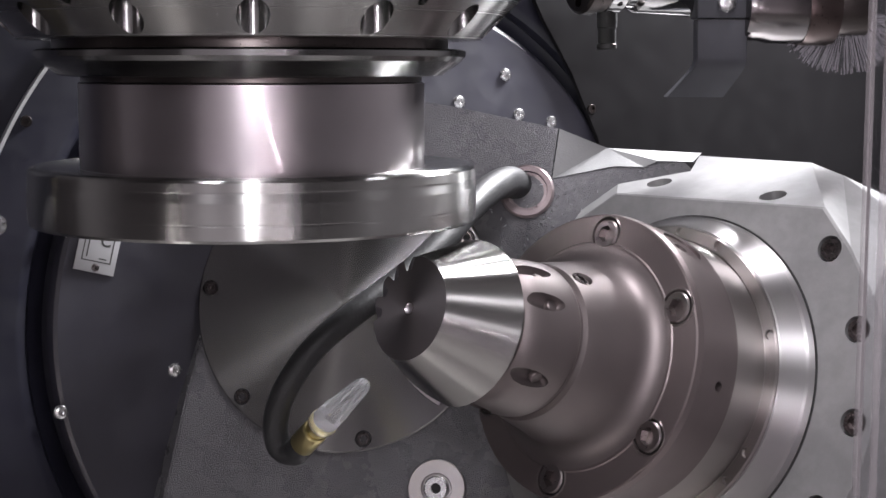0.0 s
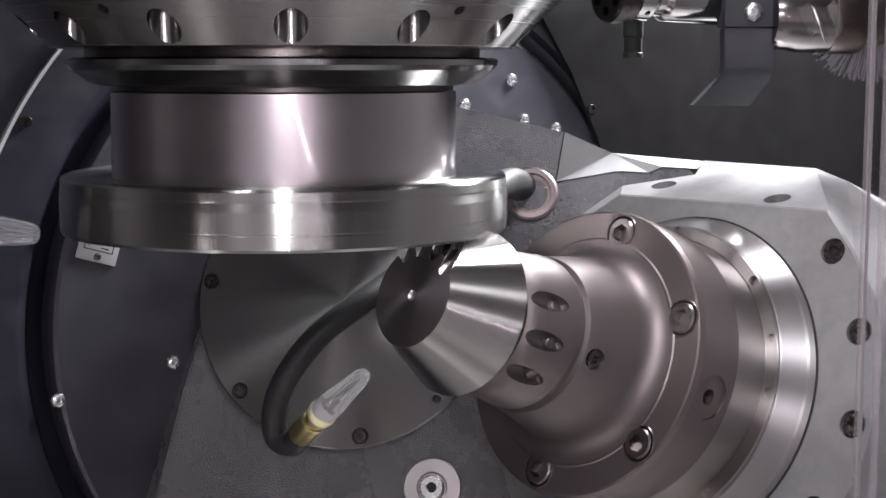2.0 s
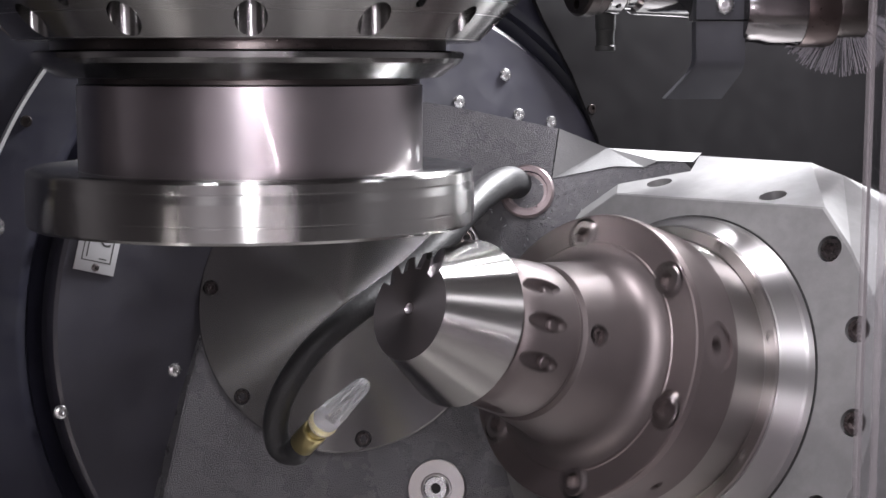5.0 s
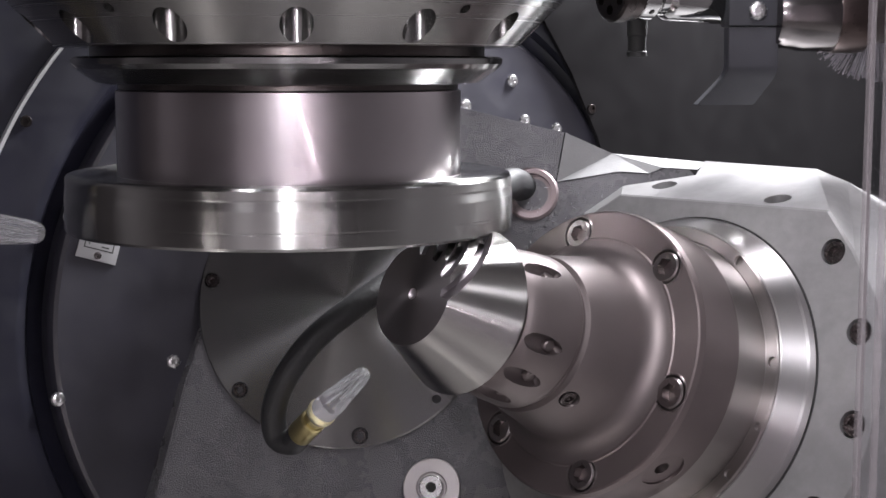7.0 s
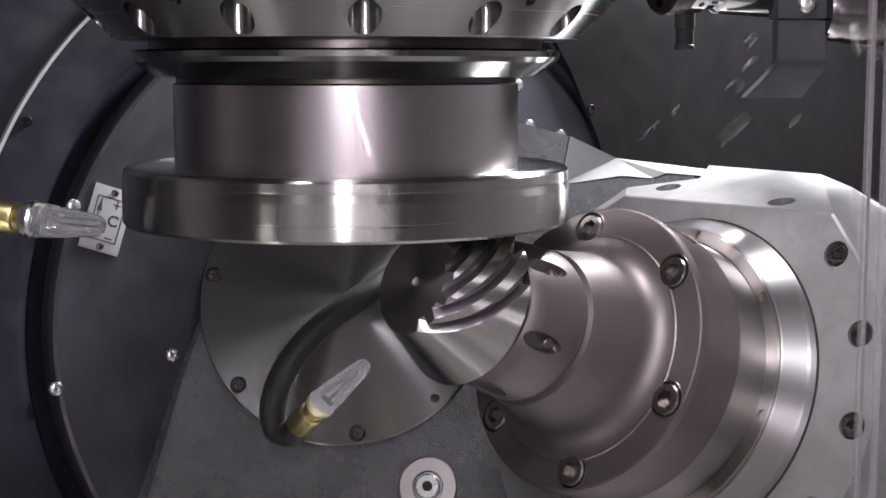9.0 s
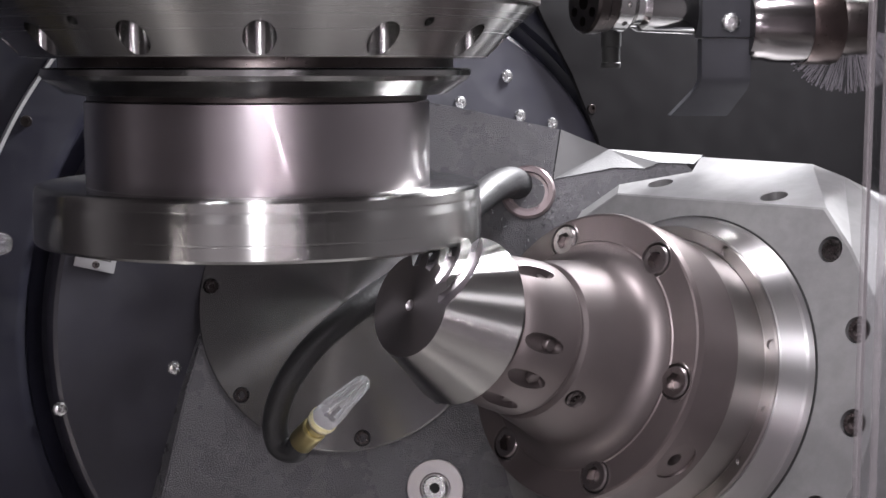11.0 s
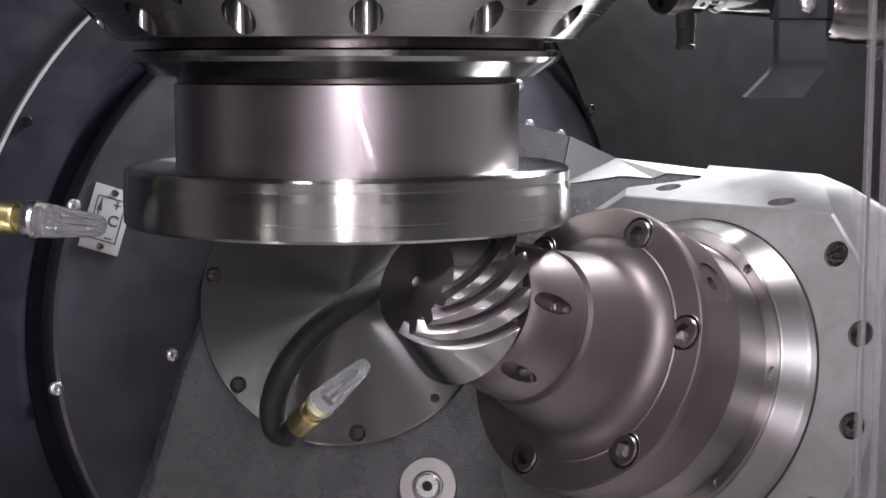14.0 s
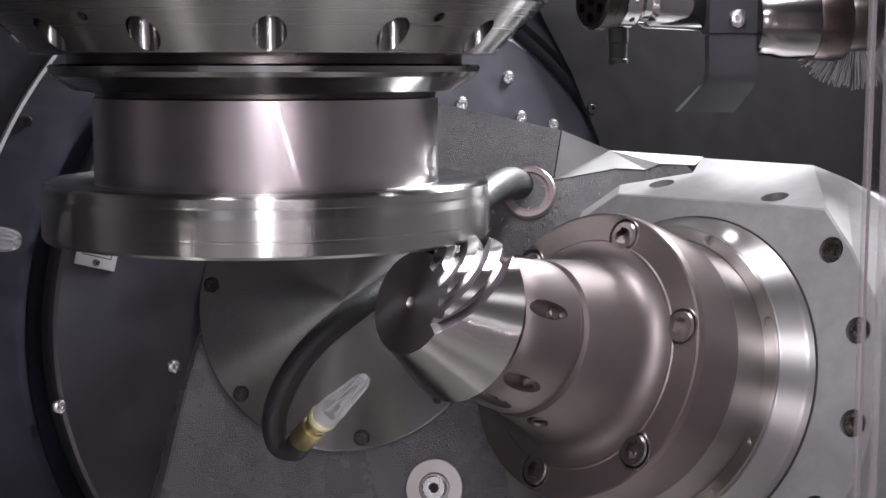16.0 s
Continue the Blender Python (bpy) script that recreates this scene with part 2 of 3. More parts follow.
# ------------------------------------------------------------------ enclosure
structure("wall_back", box(-1.3, 1.9, 0, 0.02, 0.2, 2.4), WALLS, "dark sheet metal back wall of the machine", "wall", pose(0, 2.30, 0))
# unseen sheets on the other sides, added for reflections and bounced light
structure("wall_right", box(0, 0.02, -1.2, 2.3, 0.2, 2.4), MIDGREY, "unseen grey sheet on the right, added for its reflection", "wall", pose(1.05, 0, 0))
structure("wall_left", box(-0.02, 0, -1.2, 2.3, 0.2, 2.4), DARKSIDE, "unseen grey sheet on the left, added for its reflection", "wall", pose(-1.3, 0, 0))
structure("wall_front", box(-1.3, 1.05, -0.02, 0, 0.2, 2.4), FRONTBOUNCE, "unseen pale sheet behind the viewer, added for soft reflections", "wall", pose(0, -1.2, 0))
structure("ceiling", box(-1.3, 1.05, -1.2, 2.3, 0, 0.02), PANEL, "unseen light grey sheet overhead, added for its reflection", "ceiling", pose(0, 0, 2.4))
structure("floor", box(-1.3, 1.05, -1.2, 2.3, -0.02, 0), BOUNCETRAY, "unseen pale steel tray under the work, added to bounce light up", "floor", pose(0, 0, 0.2))

# fixed ring and plates round the swivel disc
BACK = -0.035                             # the disc's face, along the swivel axis
structure("fixed_ring", lathe([(0.3395, BACK - 0.05), (0.3395, BACK - 0.012), (0.3430, BACK - 0.006), (0.3485, BACK - 0.0025), (0.3530, BACK - 0.001), (0.3955, BACK - 0.001), (0.3955, BACK - 0.03)], 200), OUTER,
          "blue-black ring plate round the swivel disc", "wall", SWIVEL)
structure("edge_strip", lathe([(0.3962, BACK - 0.02), (0.3962, BACK + 0.001), (0.3992, BACK + 0.001), (0.3992, BACK - 0.02)], 200), LABEL, "thin bare metal strip round the ring plate", "trim", SWIVEL)
structure("fixed_plate", lathe([(0.3998, BACK - 0.03), (0.3998, BACK - 0.006), (0.75, BACK - 0.006), (0.75, BACK - 0.03)], 160), OUTER,
          "blue-black sheet round the swivel drive", "wall", SWIVEL)
structure("drive_recess", lathe([(0, BACK - 0.05), (0.30, BACK - 0.05), (0.318, BACK - 0.030), (0.3392, BACK - 0.014)], 160), OUTER, "dark recess behind the swivel disc", "wall", SWIVEL)
edge = [(0.150, 0.350), (0.1772, 0.3040), (0.2149, 0.2515), (0.2345, 0.2152), (0.2515, 0.185), (0.285, 0.10), (0.30, -0.6), (1.0, -0.6), (1.0, 0.405)]
structure("wall_panel", prism(edge, BACK + 0.006, BACK + 0.012, 0.0008), WALLS, "dark brown-grey sheet panel beside the swivel drive", "wall", SWIVEL)


# ------------------------------------------------------------------ swivel table
table = thing("swivel_table", SWIVEL, "swivelling table with dark painted disc, cast arm and machined housing", "machine table")
INTO = SWIVEL.inverted() @ WORK          # work spindle in the space of the table
part("disc", lathe([(0, BACK - 0.04), (0.3225, BACK - 0.04), (0.3230, BACK - 0.013), (0.3220, BACK - 0.006), (0.3195, BACK - 0.002), (0.316, BACK), (0, BACK)], 200), DISC, table, "anthracite painted swivel disc")
# the arm's front face is tilted: a frame on it, with its origin at the cover plate's centre
ARM = axes((-0.0815, 0.0242, 0.0513), (0.7744, 0, 0.6327), (0.1449, 0.9734, -0.1773), (-0.6159, 0.2290, 0.7538))


def on_arm(u, v, w=0.0):
    return ARM @ Vector((u, v, w))


DOME = dome_screw_mesh(0.0066, ZINC)
CAP8 = cap_screw_mesh(0.0062, 0.006, SCREW)
CAP6 = cap_screw_mesh(0.0050, 0.004, BLACKOX)
for x, y in [(-0.3123, -0.0756), (-0.2083, -0.0428), (0.1402, 0.2453), (0.0858, 0.2149), (0.1988, 0.2001), (0.1583, 0.2057), (-0.3100, 0.0843)]:
    part("dome_screw", DOME, None, table, m=pose(x, y, BACK))
for x, y, z in ((-0.346, 0.1765, BACK - 0.001), (0.2410, 0.2152, BACK + 0.012)):
    screw = tagged(new("wall_screw", CAP6), "small black cap screw in the wall sheet", "screw")
    screw.matrix_basis = SWIVEL @ pose(x, y, z - 0.001)
outline = [(-0.1277, -0.039), (-0.1387, -0.0909), (-0.1508, -0.1834), (-0.175, -0.32), (0.34, -0.32), (0.34, 0.10), (0.30, 0.1372), (0.2756, 0.1372), (0.263, 0.1315), (0.2357, 0.1315),
           (0.1818, 0.1195), (0.1862, 0.1658), (0.0934, 0.1839), (-0.05, 0.205), (-0.105, 0.06)]
bm = bmesh.new()
top = [bm.verts.new(on_arm(u, v)) for u, v in outline]
base = [bm.verts.new((p.co.x, p.co.y, BACK - 0.01)) for p in top]
bm.faces.new(top)
bm.faces.new(base[::-1])
for i in range(len(top)):
    k = (i + 1) % len(top)
    bm.faces.new((top[i], base[i], base[k], top[k]))
bmesh.ops.recalc_face_normals(bm, faces=bm.faces)
arm = part("arm", bm, CAST, table, "dark textured cast arm")
bmesh_edges = bmesh.new()
bmesh_edges.from_mesh(arm.data)
bmesh.ops.bevel(bmesh_edges, geom=[e for e in bmesh_edges.edges if all((ARM.inverted() @ x.co).z > -0.001 for x in e.verts)], offset=0.0015, segments=2, affect="EDGES")
bmesh_edges.to_mesh(arm.data)
bmesh_edges.free()
smooth(arm.data, 25)
# milled pocket at the arm's shoulder and the shelf towards the housing
P_A, P_B, P_C, P_D, P_F = on_arm(0.1862, 0.1658), on_arm(0.1818, 0.1195), on_arm(0.2357, 0.1322), on_arm(0.263, 0.1322), on_arm(0.2756, 0.1380)
P_R = Vector((0.141, 0.170, 0.140))
P_R += (SWIVEL.inverted() @ EYE - P_R).normalized() * 0.022
P_E = Vector((0.2197, 0.168, 0.1802))
bm = bmesh.new()
pts = [bm.verts.new(p) for p in (P_A, P_B, P_R, P_C, P_D, P_E, Vector((0.141, 0.165, 0.0)), Vector((0.0826, 0.180, 0.0)), Vector((0.20, 0.150, 0.0)), P_F, on_arm(0.306, 0.1380))]
for f in ((0, 1, 2), (1, 3, 2), (3, 4, 2), (4, 9, 2), (9, 5, 2), (9, 10, 5), (2, 5, 8, 6), (0, 2, 6, 7)):
    bm.faces.new([pts[k] for k in f])
bmesh.ops.recalc_face_normals(bm, faces=bm.faces)
smooth(part("shoulder", bm, BARE, table, "milled bare shoulder of the arm").data, 8)

cover = part("cover_plate", lathe([(0, -0.006), (0.1350, -0.006), (0.1350, 0.0022), (0.1335, 0.0035), (0, 0.0035)], 128), PLATE, table, "dark turned steel cover plate with countersunk screws", ARM)
HOLES = []
for deg in (176.5, 226.2, 282.5, 317.5, 30.0, 80.0, 128.0):
    x, y = 0.1245 * math.cos(radians(deg)), 0.1245 * math.sin(radians(deg))
    HOLES.append(rod(0.0075 if deg != 317.5 else 0.004, -0.003, 0.02, 24, pose(x, y, 0)))
    if deg != 317.5:
        part("cap_screw", CAP8, None, cover, m=pose(x, y, -0.0032))
carve(cover, HOLES)
PLUGSTEEL = metal("worn_plug_steel", (0.38, 0.36, 0.36), 0.42)
plug = part("plug", lathe([(0, 0.001), (0.0255, 0.001), (0.0255, 0.003), (0.0245, 0.004), (0.0135, 0.004), (0.0125, 0.0022), (0.0115, 0.0022), (0.0110, 0.0062), (0.0100, 0.0068), (0.0040, 0.0068), (0.0035, -0.006), (0, -0.006)], 64), PLUGSTEEL, table, "round bare steel plug with a centre hole", ARM @ pose(0.0946, -0.1608, 0))
part("plug_core", lathe([(0.0038, 0.0070), (0.0104, 0.0070), (0.0104, 0.0074), (0.0096, 0.0080), (0.0046, 0.0080), (0.0040, 0.0074)], 40, True), ZINC, plug, "bright inner ring")
# black disc caps the hole and paints the shade inside it
part("plug_hole_shade", lathe([(0, 0.0070), (0.0038, 0.0070), (0.0038, 0.0066)], 24), SHADEBLACK, plug, "black disc for the shade in the centre hole")
boot = part("hose_socket", lathe([(0.0150, 0.0005), (0.0245, 0.0005), (0.0245, 0.0025), (0.0225, 0.0042), (0.0185, 0.0036), (0.0165, -0.010), (0.0, -0.012)], 48), PINKISH, table, "worn reddish hose socket", ARM @ pose(0.1600, 0.1065, 0))

# housing of the work spindle, in the work spindle's space (z runs backwards as negative)
HF = -0.2584
front = [(-0.119, 0.116), (-0.077, 0.141), (-0.0024, 0.1348), (0.0013, 0.1345), (0.1096, 0.1256), (0.1332, 0.0978), (0.154, 0.066)] + [(0.1685 * math.cos(radians(x)), 0.1685 * math.sin(radians(x))) for x in range(15, -206, -5)]
ridge = [(-0.149, 0.1406, -0.30), (-0.0923, 0.1547, -0.2761), (-0.0458, 0.1715, -0.3056), (-0.0615, 0.1926, -0.3338), (0.047, 0.181, -0.33), (0.0760, 0.1700, -0.33), (0.130, 0.135, -0.33)]
ridge += [(0.188 * math.cos(radians(36 - 251.0 * k / 44)), 0.188 * math.sin(radians(36 - 251.0 * k / 44)), -0.33) for k in range(45)]
bm = bmesh.new()
ra = [bm.verts.new((x, y, HF)) for x, y in front]
rm = [bm.verts.new((x * 1.012, y * 1.012, HF - 0.006 if i > 6 else HF - 0.001)) for i, (x, y) in enumerate(front)]
rb = [bm.verts.new(p) for p in ridge]
rc = [bm.verts.new((x, y, -0.45)) for x, y, z in ridge]
n = len(front)
bm.faces.new(ra)
bm.faces.new(rc[::-1])
for p, q in ((ra, rm), (rm, rb), (rb, rc)):
    for i in range(n):
        bm.faces.new((p[i], q[i], q[(i + 1) % n], p[(i + 1) % n]))
bmesh.ops.recalc_face_normals(bm, faces=bm.faces)
housing = part("housing", bm, HOUSING, table, "bright milled housing of the work spindle", INTO)
boss = part("boss_ring", lathe([(0.098, HF - 0.01), (0.1215, HF - 0.01), (0.1215, HF + 0.001), (0.1205, HF + 0.0065), (0.1190, HF + 0.0080), (0.1100, HF + 0.0235), (0.1090, HF + 0.0238), (0.098, HF + 0.0238)], 160), SATIN, table, "bright turned bearing ring", INTO, angle=12)
# flat black ring on the face paints the shade of the gap
part("ring_gap_shade", lathe([(0.1213, HF + 0.0007), (0.1230, HF + 0.0007), (0.1230, HF - 0.002), (0.1213, HF - 0.002)], 128), SHADEBLACK, table, "black ring for the shade in the sealing gap", INTO)
CAP10 = cap_screw_mesh(0.0078, 0.008, SCREW)
HOLES = []
for deg in (39.4, 16.4, -6.6, -29.6, -52.6):
    x, y = 0.1540 * math.cos(radians(deg)), 0.1540 * math.sin(radians(deg))
    part("cap_screw", CAP10, None, table, m=INTO @ pose(x, y, HF - 0.0085))
    HOLES.append(rod(0.0092, HF - 0.009, HF + 0.02, 28, pose(x, y, 0)))
up = Vector((0.08, 0.82, 0.58)).normalized().to_track_quat("Z", "Y").to_matrix().to_4x4()
for x, y, z in ((-0.056, 0.1525, -0.2845), (0.058, 0.1375, -0.2735)):
    part("cap_screw", CAP10, None, table, m=INTO @ Matrix.Translation((x, y, z)) @ up @ pose(0, 0, -0.0165))
    HOLES.append(rod(0.0100, -0.0162, 0.03, 28, Matrix.Translation((x, y, z)) @ up))
carve(housing, HOLES)
smooth(housing.data, 9)

# label plate with the axis arrow
plate = part("label_plate", prism([(-0.0185, -0.029), (0.0185, -0.029), (0.0185, 0.029), (-0.0185, 0.029)], 0, 0.0015, 0.0004), LABEL, table, "satin metal plate with arrow, plus, C and minus", pose(-0.2800, 0.0750, BACK + 0.0003, 0, 0, -11.5))


def bars(rects, z0, z1):
    bm = bmesh.new()
    for x0, x1, y0, y1 in rects:
        c = [[bm.verts.new((x, y, z)) for x, y in ((x0, y0), (x1, y0), (x1, y1), (x0, y1))] for z in (z0, z1)]
        bm.faces.new(c[1])
        for k in range(4):
            bm.faces.new((c[0][k], c[0][(k + 1) % 4], c[1][(k + 1) % 4], c[1][k]))
    bmesh.ops.recalc_face_normals(bm, faces=bm.faces)
    return bm


W2, H2, T2 = 0.0135, 0.0195, 0.0010
part("printed_frame", bars([(-W2, W2, H2 - T2, H2), (-W2, W2, -H2, -H2 + T2), (-W2, -W2 + T2, -H2 + T2, H2 - T2), (W2 - T2, W2, -H2 + T2, H2 - T2)], 0.0014, 0.0017), INK, plate, "black printed frame")
bm = bars([(-0.0098, -0.0086, -0.016, 0.006)], 0.0014, 0.0017)
tri = [bm.verts.new((x, y, 0.0017)) for x, y in ((-0.0116, 0.006), (-0.0067, 0.006), (-0.0091, 0.0185))]
bm.faces.new(tri)
part("printed_arrow", bm, INK, plate, "black printed arrow")
part("printed_sign", bars([(0.0022, 0.0092, 0.0136, 0.0148), (0.0051, 0.0063, 0.0148, 0.0177), (0.0051, 0.0063, 0.0107, 0.0136)], 0.0014, 0.0017), INK, plate, "black printed plus")
part("printed_sign", bars([(0.0022, 0.0092, -0.0167, -0.0155)], 0.0014, 0.0017), INK, plate, "black printed minus")
fc = bpy.data.curves.new("letter_c", "FONT")
fc.body, fc.size, fc.align_x, fc.align_y, fc.extrude = "C", 0.0138, "CENTER", "CENTER", 0.0001
fc.offset = 0.0003
tmp = bpy.data.objects.new("letter_c", fc)
scene.collection.objects.link(tmp)
cm = bpy.data.meshes.new_from_object(tmp.evaluated_get(bpy.context.evaluated_depsgraph_get()))
bpy.data.objects.remove(tmp)
cm.materials.clear()
cm.materials.append(INK)
part("printed_letter", cm, INK, plate, "black printed letter C", pose(0.0056, -0.0005, 0.0016))
for y in (0.0243, -0.0243):
    part("rivet", lathe([(0, 0.003), (0.0016, 0.0029), (0.0032, 0.0022), (0.0036, 0.0012), (0, 0.0012)], 16), SCREW, plate, "", pose(0.0008, y, 0))

# ------------------------------------------------------------------ chuck
chuck = thing("chuck", WORK, "nickel-plated steel collet chuck with cap screws on its flange", "chuck")
flange = part("flange", lathe([(0.060, -0.2005), (0.0995, -0.2005), (0.1000, -0.163), (0.0985, -0.1590), (0.0970, -0.1585), (0.0795, -0.1580), (0.0785, -0.1572), (0.060, -0.1572)], 160, True), OXIDE, chuck, "wide browned steel flange with six screws")
bell = part("bell", lathe([(0.030, -0.157), (0.0785, -0.1574), (0.0745, -0.1569), (0.0712, -0.1559), (0.0684, -0.1542), (0.0660, -0.1520), (0.0641, -0.1493), (0.0628, -0.1462), (0.0620, -0.1430), (0.0560, -0.1180), (0.0533, -0.1085), (0.0524, -0.1062), (0.0490, -0.1050), (0.0470, -0.094), (0.030, -0.094)], 160, True), CHUCK, chuck, "flared steel chuck body")
nut = part("clamping_nut", lathe([(0.030, -0.1035), (0.0470, -0.1035), (0.0488, -0.1030), (0.0502, -0.1017), (0.0510, -0.0998), (0.0513, -0.0975), (0.0505, -0.0860), (0.0485, -0.0700), (0.0470, -0.0625), (0.0445, -0.0590), (0.0430, -0.057), (0.030, -0.057)], 160, True), CHUCK, chuck, "clamping nut with oblong spanner dimples")
drum = part("drum", lathe([(0.06, -0.2355), (0.1088, -0.2355), (0.1088, -0.2325), (0.1080, -0.2315), (0.1000, -0.2315), (0.0992, -0.2325), (0.0985, -0.2325), (0.0985, -0.2006), (0.06, -0.2006)], 160, True), DRUM, chuck, "steel drum ring with small screws")
CAP16 = cap_screw_mesh(0.0105, 0.0105, BOLT)
RIMRING = mesh_of("hole_rim", lathe([(0.0116, -0.0006), (0.0119, 0.0004), (0.0127, 0.0005), (0.0130, 0.0001), (0.0130, -0.0006)], 40), BOLT)
SINK = []
for k in range(6):
    t = radians(24.7 + 60 * k)
    x, y = 0.085 * math.cos(t), 0.085 * math.sin(t)
    part("cap_screw", CAP16, None, flange, m=pose(x, y, -0.1675, 0, 0, 17 * k))
    part("hole_rim", RIMRING, None, flange, m=pose(x, y, -0.1583))
    SINK.append(rod(0.0116, -0.168, -0.14, 32, pose(x, y, 0)))


def radial(deg, r, z):
    """A frame on a turned body: its z points straight outwards."""
    return pose(0, 0, z, 0, 0, deg) @ pose(r, 0, 0, 0, 90, 0)


for deg in (55, 228):
    SINK.append(rod(0.0150, -0.0025, 0.02, 40, radial(deg, 0.100, -0.180)))
    SINK.append(rod(0.0052, -0.012, 0.02, 24, radial(deg, 0.100, -0.180)))
SINK.append(rod(0.0035, -0.012, 0.02, 20, radial(354, 0.100, -0.184)))
carve(flange, SINK, 12)
SINK = []
for deg in (54,):
    SINK.append(rod(0.0068, -0.004, 0.02, 28, radial(deg, 0.0552, -0.1145)))
    part("grub_screw", lathe([(0, -0.0035), (0.0058, -0.0035), (0.0058, -0.0012), (0.005, -0.0008), (0.003, -0.0008), (0.003, -0.003), (0, -0.003)], 24), SCREW, bell, "", radial(deg, 0.0552, -0.1145))
carve(bell, SINK, 20)
SINK = []
PIN = mesh_of("pin", lathe([(0, 0), (0.0042, 0), (0.0042, 0.0032), (0.0036, 0.0040), (0, 0.0042)], 20), CHUCK)
for deg in (25, 55, 85, 145, 205, 265, 325):
    c = lathe([(0, -1), (0.39, -0.92), (0.71, -0.71), (0.92, -0.38), (1, 0), (0.92, 0.38), (0.71, 0.71), (0.39, 0.92), (0, 1)], 28)
    c.transform(pose(0, 0, 0, 0, 0, deg) @ pose(0.0495, 0, -0.0700, 0, 6, 0) @ Matrix.Diagonal((0.0080, 0.0062, 0.0185, 1)))
    SINK.append(c)
    part("pin", PIN, None, nut, m=radial(deg, 0.0422, -0.0805))
carve(nut, SINK, 30)
SINK = []
for k in range(8):
    deg = 18.3 + 45 * k
    x, y = 0.1045 * math.cos(radians(deg)), 0.1045 * math.sin(radians(deg))
    SINK.append(rod(0.0036, -0.2345, -0.22, 20, pose(x, y, 0)))
for deg in (84, 320, 200):
    x, y = 0.1045 * math.cos(radians(deg)), 0.1045 * math.sin(radians(deg))
    SINK.append(rod(0.0026, -0.2345, -0.22, 16, pose(x, y, 0)))
carve(drum, SINK, 10)
# stamped writing that cannot be read, and an arrow mark, on the drum's ring
stamp = bmesh.new()
for k in range(7):
    if k == 3:
        continue
    g = bars([(-0.0021, 0.0021, -0.0014, -0.0008), (-0.0021, 0.0021, 0.0008, 0.0014), (-0.0021, -0.0013, -0.0008, 0.0008)], 0, 0.0002)
    deg = 13.5 - 2.3 * k
    g.transform(pose(0.1042 * math.cos(radians(deg)), 0.1042 * math.sin(radians(deg)), -0.23145, 0, 0, deg))
    me = bpy.data.meshes.new("mark")
    g.to_mesh(me)
    g.free()
    stamp.from_mesh(me)
    bpy.data.meshes.remove(me)
part("stamped_mark", stamp, DARKSTEEL, drum, "stamped dark marks")

# ------------------------------------------------------------------ pinion
def pinion_mesh():
    """Conical blank with spiral slots cut into a part of it."""
    teeth, cut = 13, 4
    r0, r1, length = 0.0322, 0.0535, 0.0445
    nt, ns = 780, 110
    bm = bmesh.new()
    rows = []
    for j in range(ns + 1):
        u = j / ns
        r = r0 + (r1 - r0) * u
        row = []
        for i in range(nt):
            th = 360.0 * i / nt
            twist = 82.0 * u ** 0.9
            deep = 0.0
            for k in range(cut):
                d = (th - 104.0 - k * 360 / teeth + 180) % 360 - 180
                w = d * math.pi / 180 * r
                half, slope = 0.0030 + 0.0010 * u, 0.0022
                deep = max(deep, min(1.0, max(0.0, (half + slope - abs(w)) / slope)))
            rr = r - deep * (0.0075 + 0.002 * u)
            row.append(bm.verts.new((rr * math.cos(radians(th + twist)), rr * math.sin(radians(th + twist)), -length * u)))
        rows.append(row)
    for a, b in zip(rows, rows[1:]):
        for i in range(nt):
            bm.faces.new((a[i], b[i], b[(i + 1) % nt], a[(i + 1) % nt]))
    hub = [bm.verts.new((0.0037 * math.cos(radians(360 * i / 20)), 0.0037 * math.sin(radians(360 * i / 20)), 0)) for i in range(20)]
    tip = bm.verts.new((0, 0, -0.004))
    for i in range(nt):
        a, b = rows[0][i], rows[0][(i + 1) % nt]
        k, k2 = int(i * 20 / nt), int(((i + 1) % nt) * 20 / nt)
        bm.faces.new((a, b, hub[k2], hub[k]) if k != k2 else (a, b, hub[k]))
    for k in range(20):
        bm.faces.new((hub[k], hub[(k + 1) % 20], tip))
    back = [bm.verts.new((0.040 * math.cos(2 * math.pi * i / nt + radians(82)), 0.040 * math.sin(2 * math.pi * i / nt + radians(82)), -0.0535)) for i in range(nt)]
    for i in range(nt):
        bm.faces.new((rows[-1][i], back[i], back[(i + 1) % nt], rows[-1][(i + 1) % nt]))
    bm.faces.new(back[::-1])
    bmesh.ops.recalc_face_normals(bm, faces=bm.faces)
    return bm


gear = thing("bevel_pinion", WORK, "bright conical steel pinion with fresh spiral slots, clamped in a chuck", "gear")
cone = part("toothed_cone", pinion_mesh(), BRIGHT, gear, "bright turned cone with spiral slots and a dark faced end")
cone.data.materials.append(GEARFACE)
cone.data.materials.append(FRESH)
for p in cone.data.polygons:
    full = 0.0322 + (0.0535 - 0.0322) * min(1, -p.center.z / 0.0445)
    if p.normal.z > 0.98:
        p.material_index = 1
    elif p.center.z > -0.0446 and p.center.xy.length < full - 0.00006:
        p.material_index = 2
part("centre_bore", lathe([(0.0036, 0.0004), (0.0043, 0.0004), (0.0036, -0.0015), (0.0026, -0.0022), (0.0026, -0.0034)], 32), CHUCK, gear, "shiny countersunk centre bore")
part("shank", lathe([(0, -0.0530), (0.036, -0.0530), (0.036, -0.0600), (0, -0.0600)], 64), DARKSTEEL, gear, "dark shank in the nut")

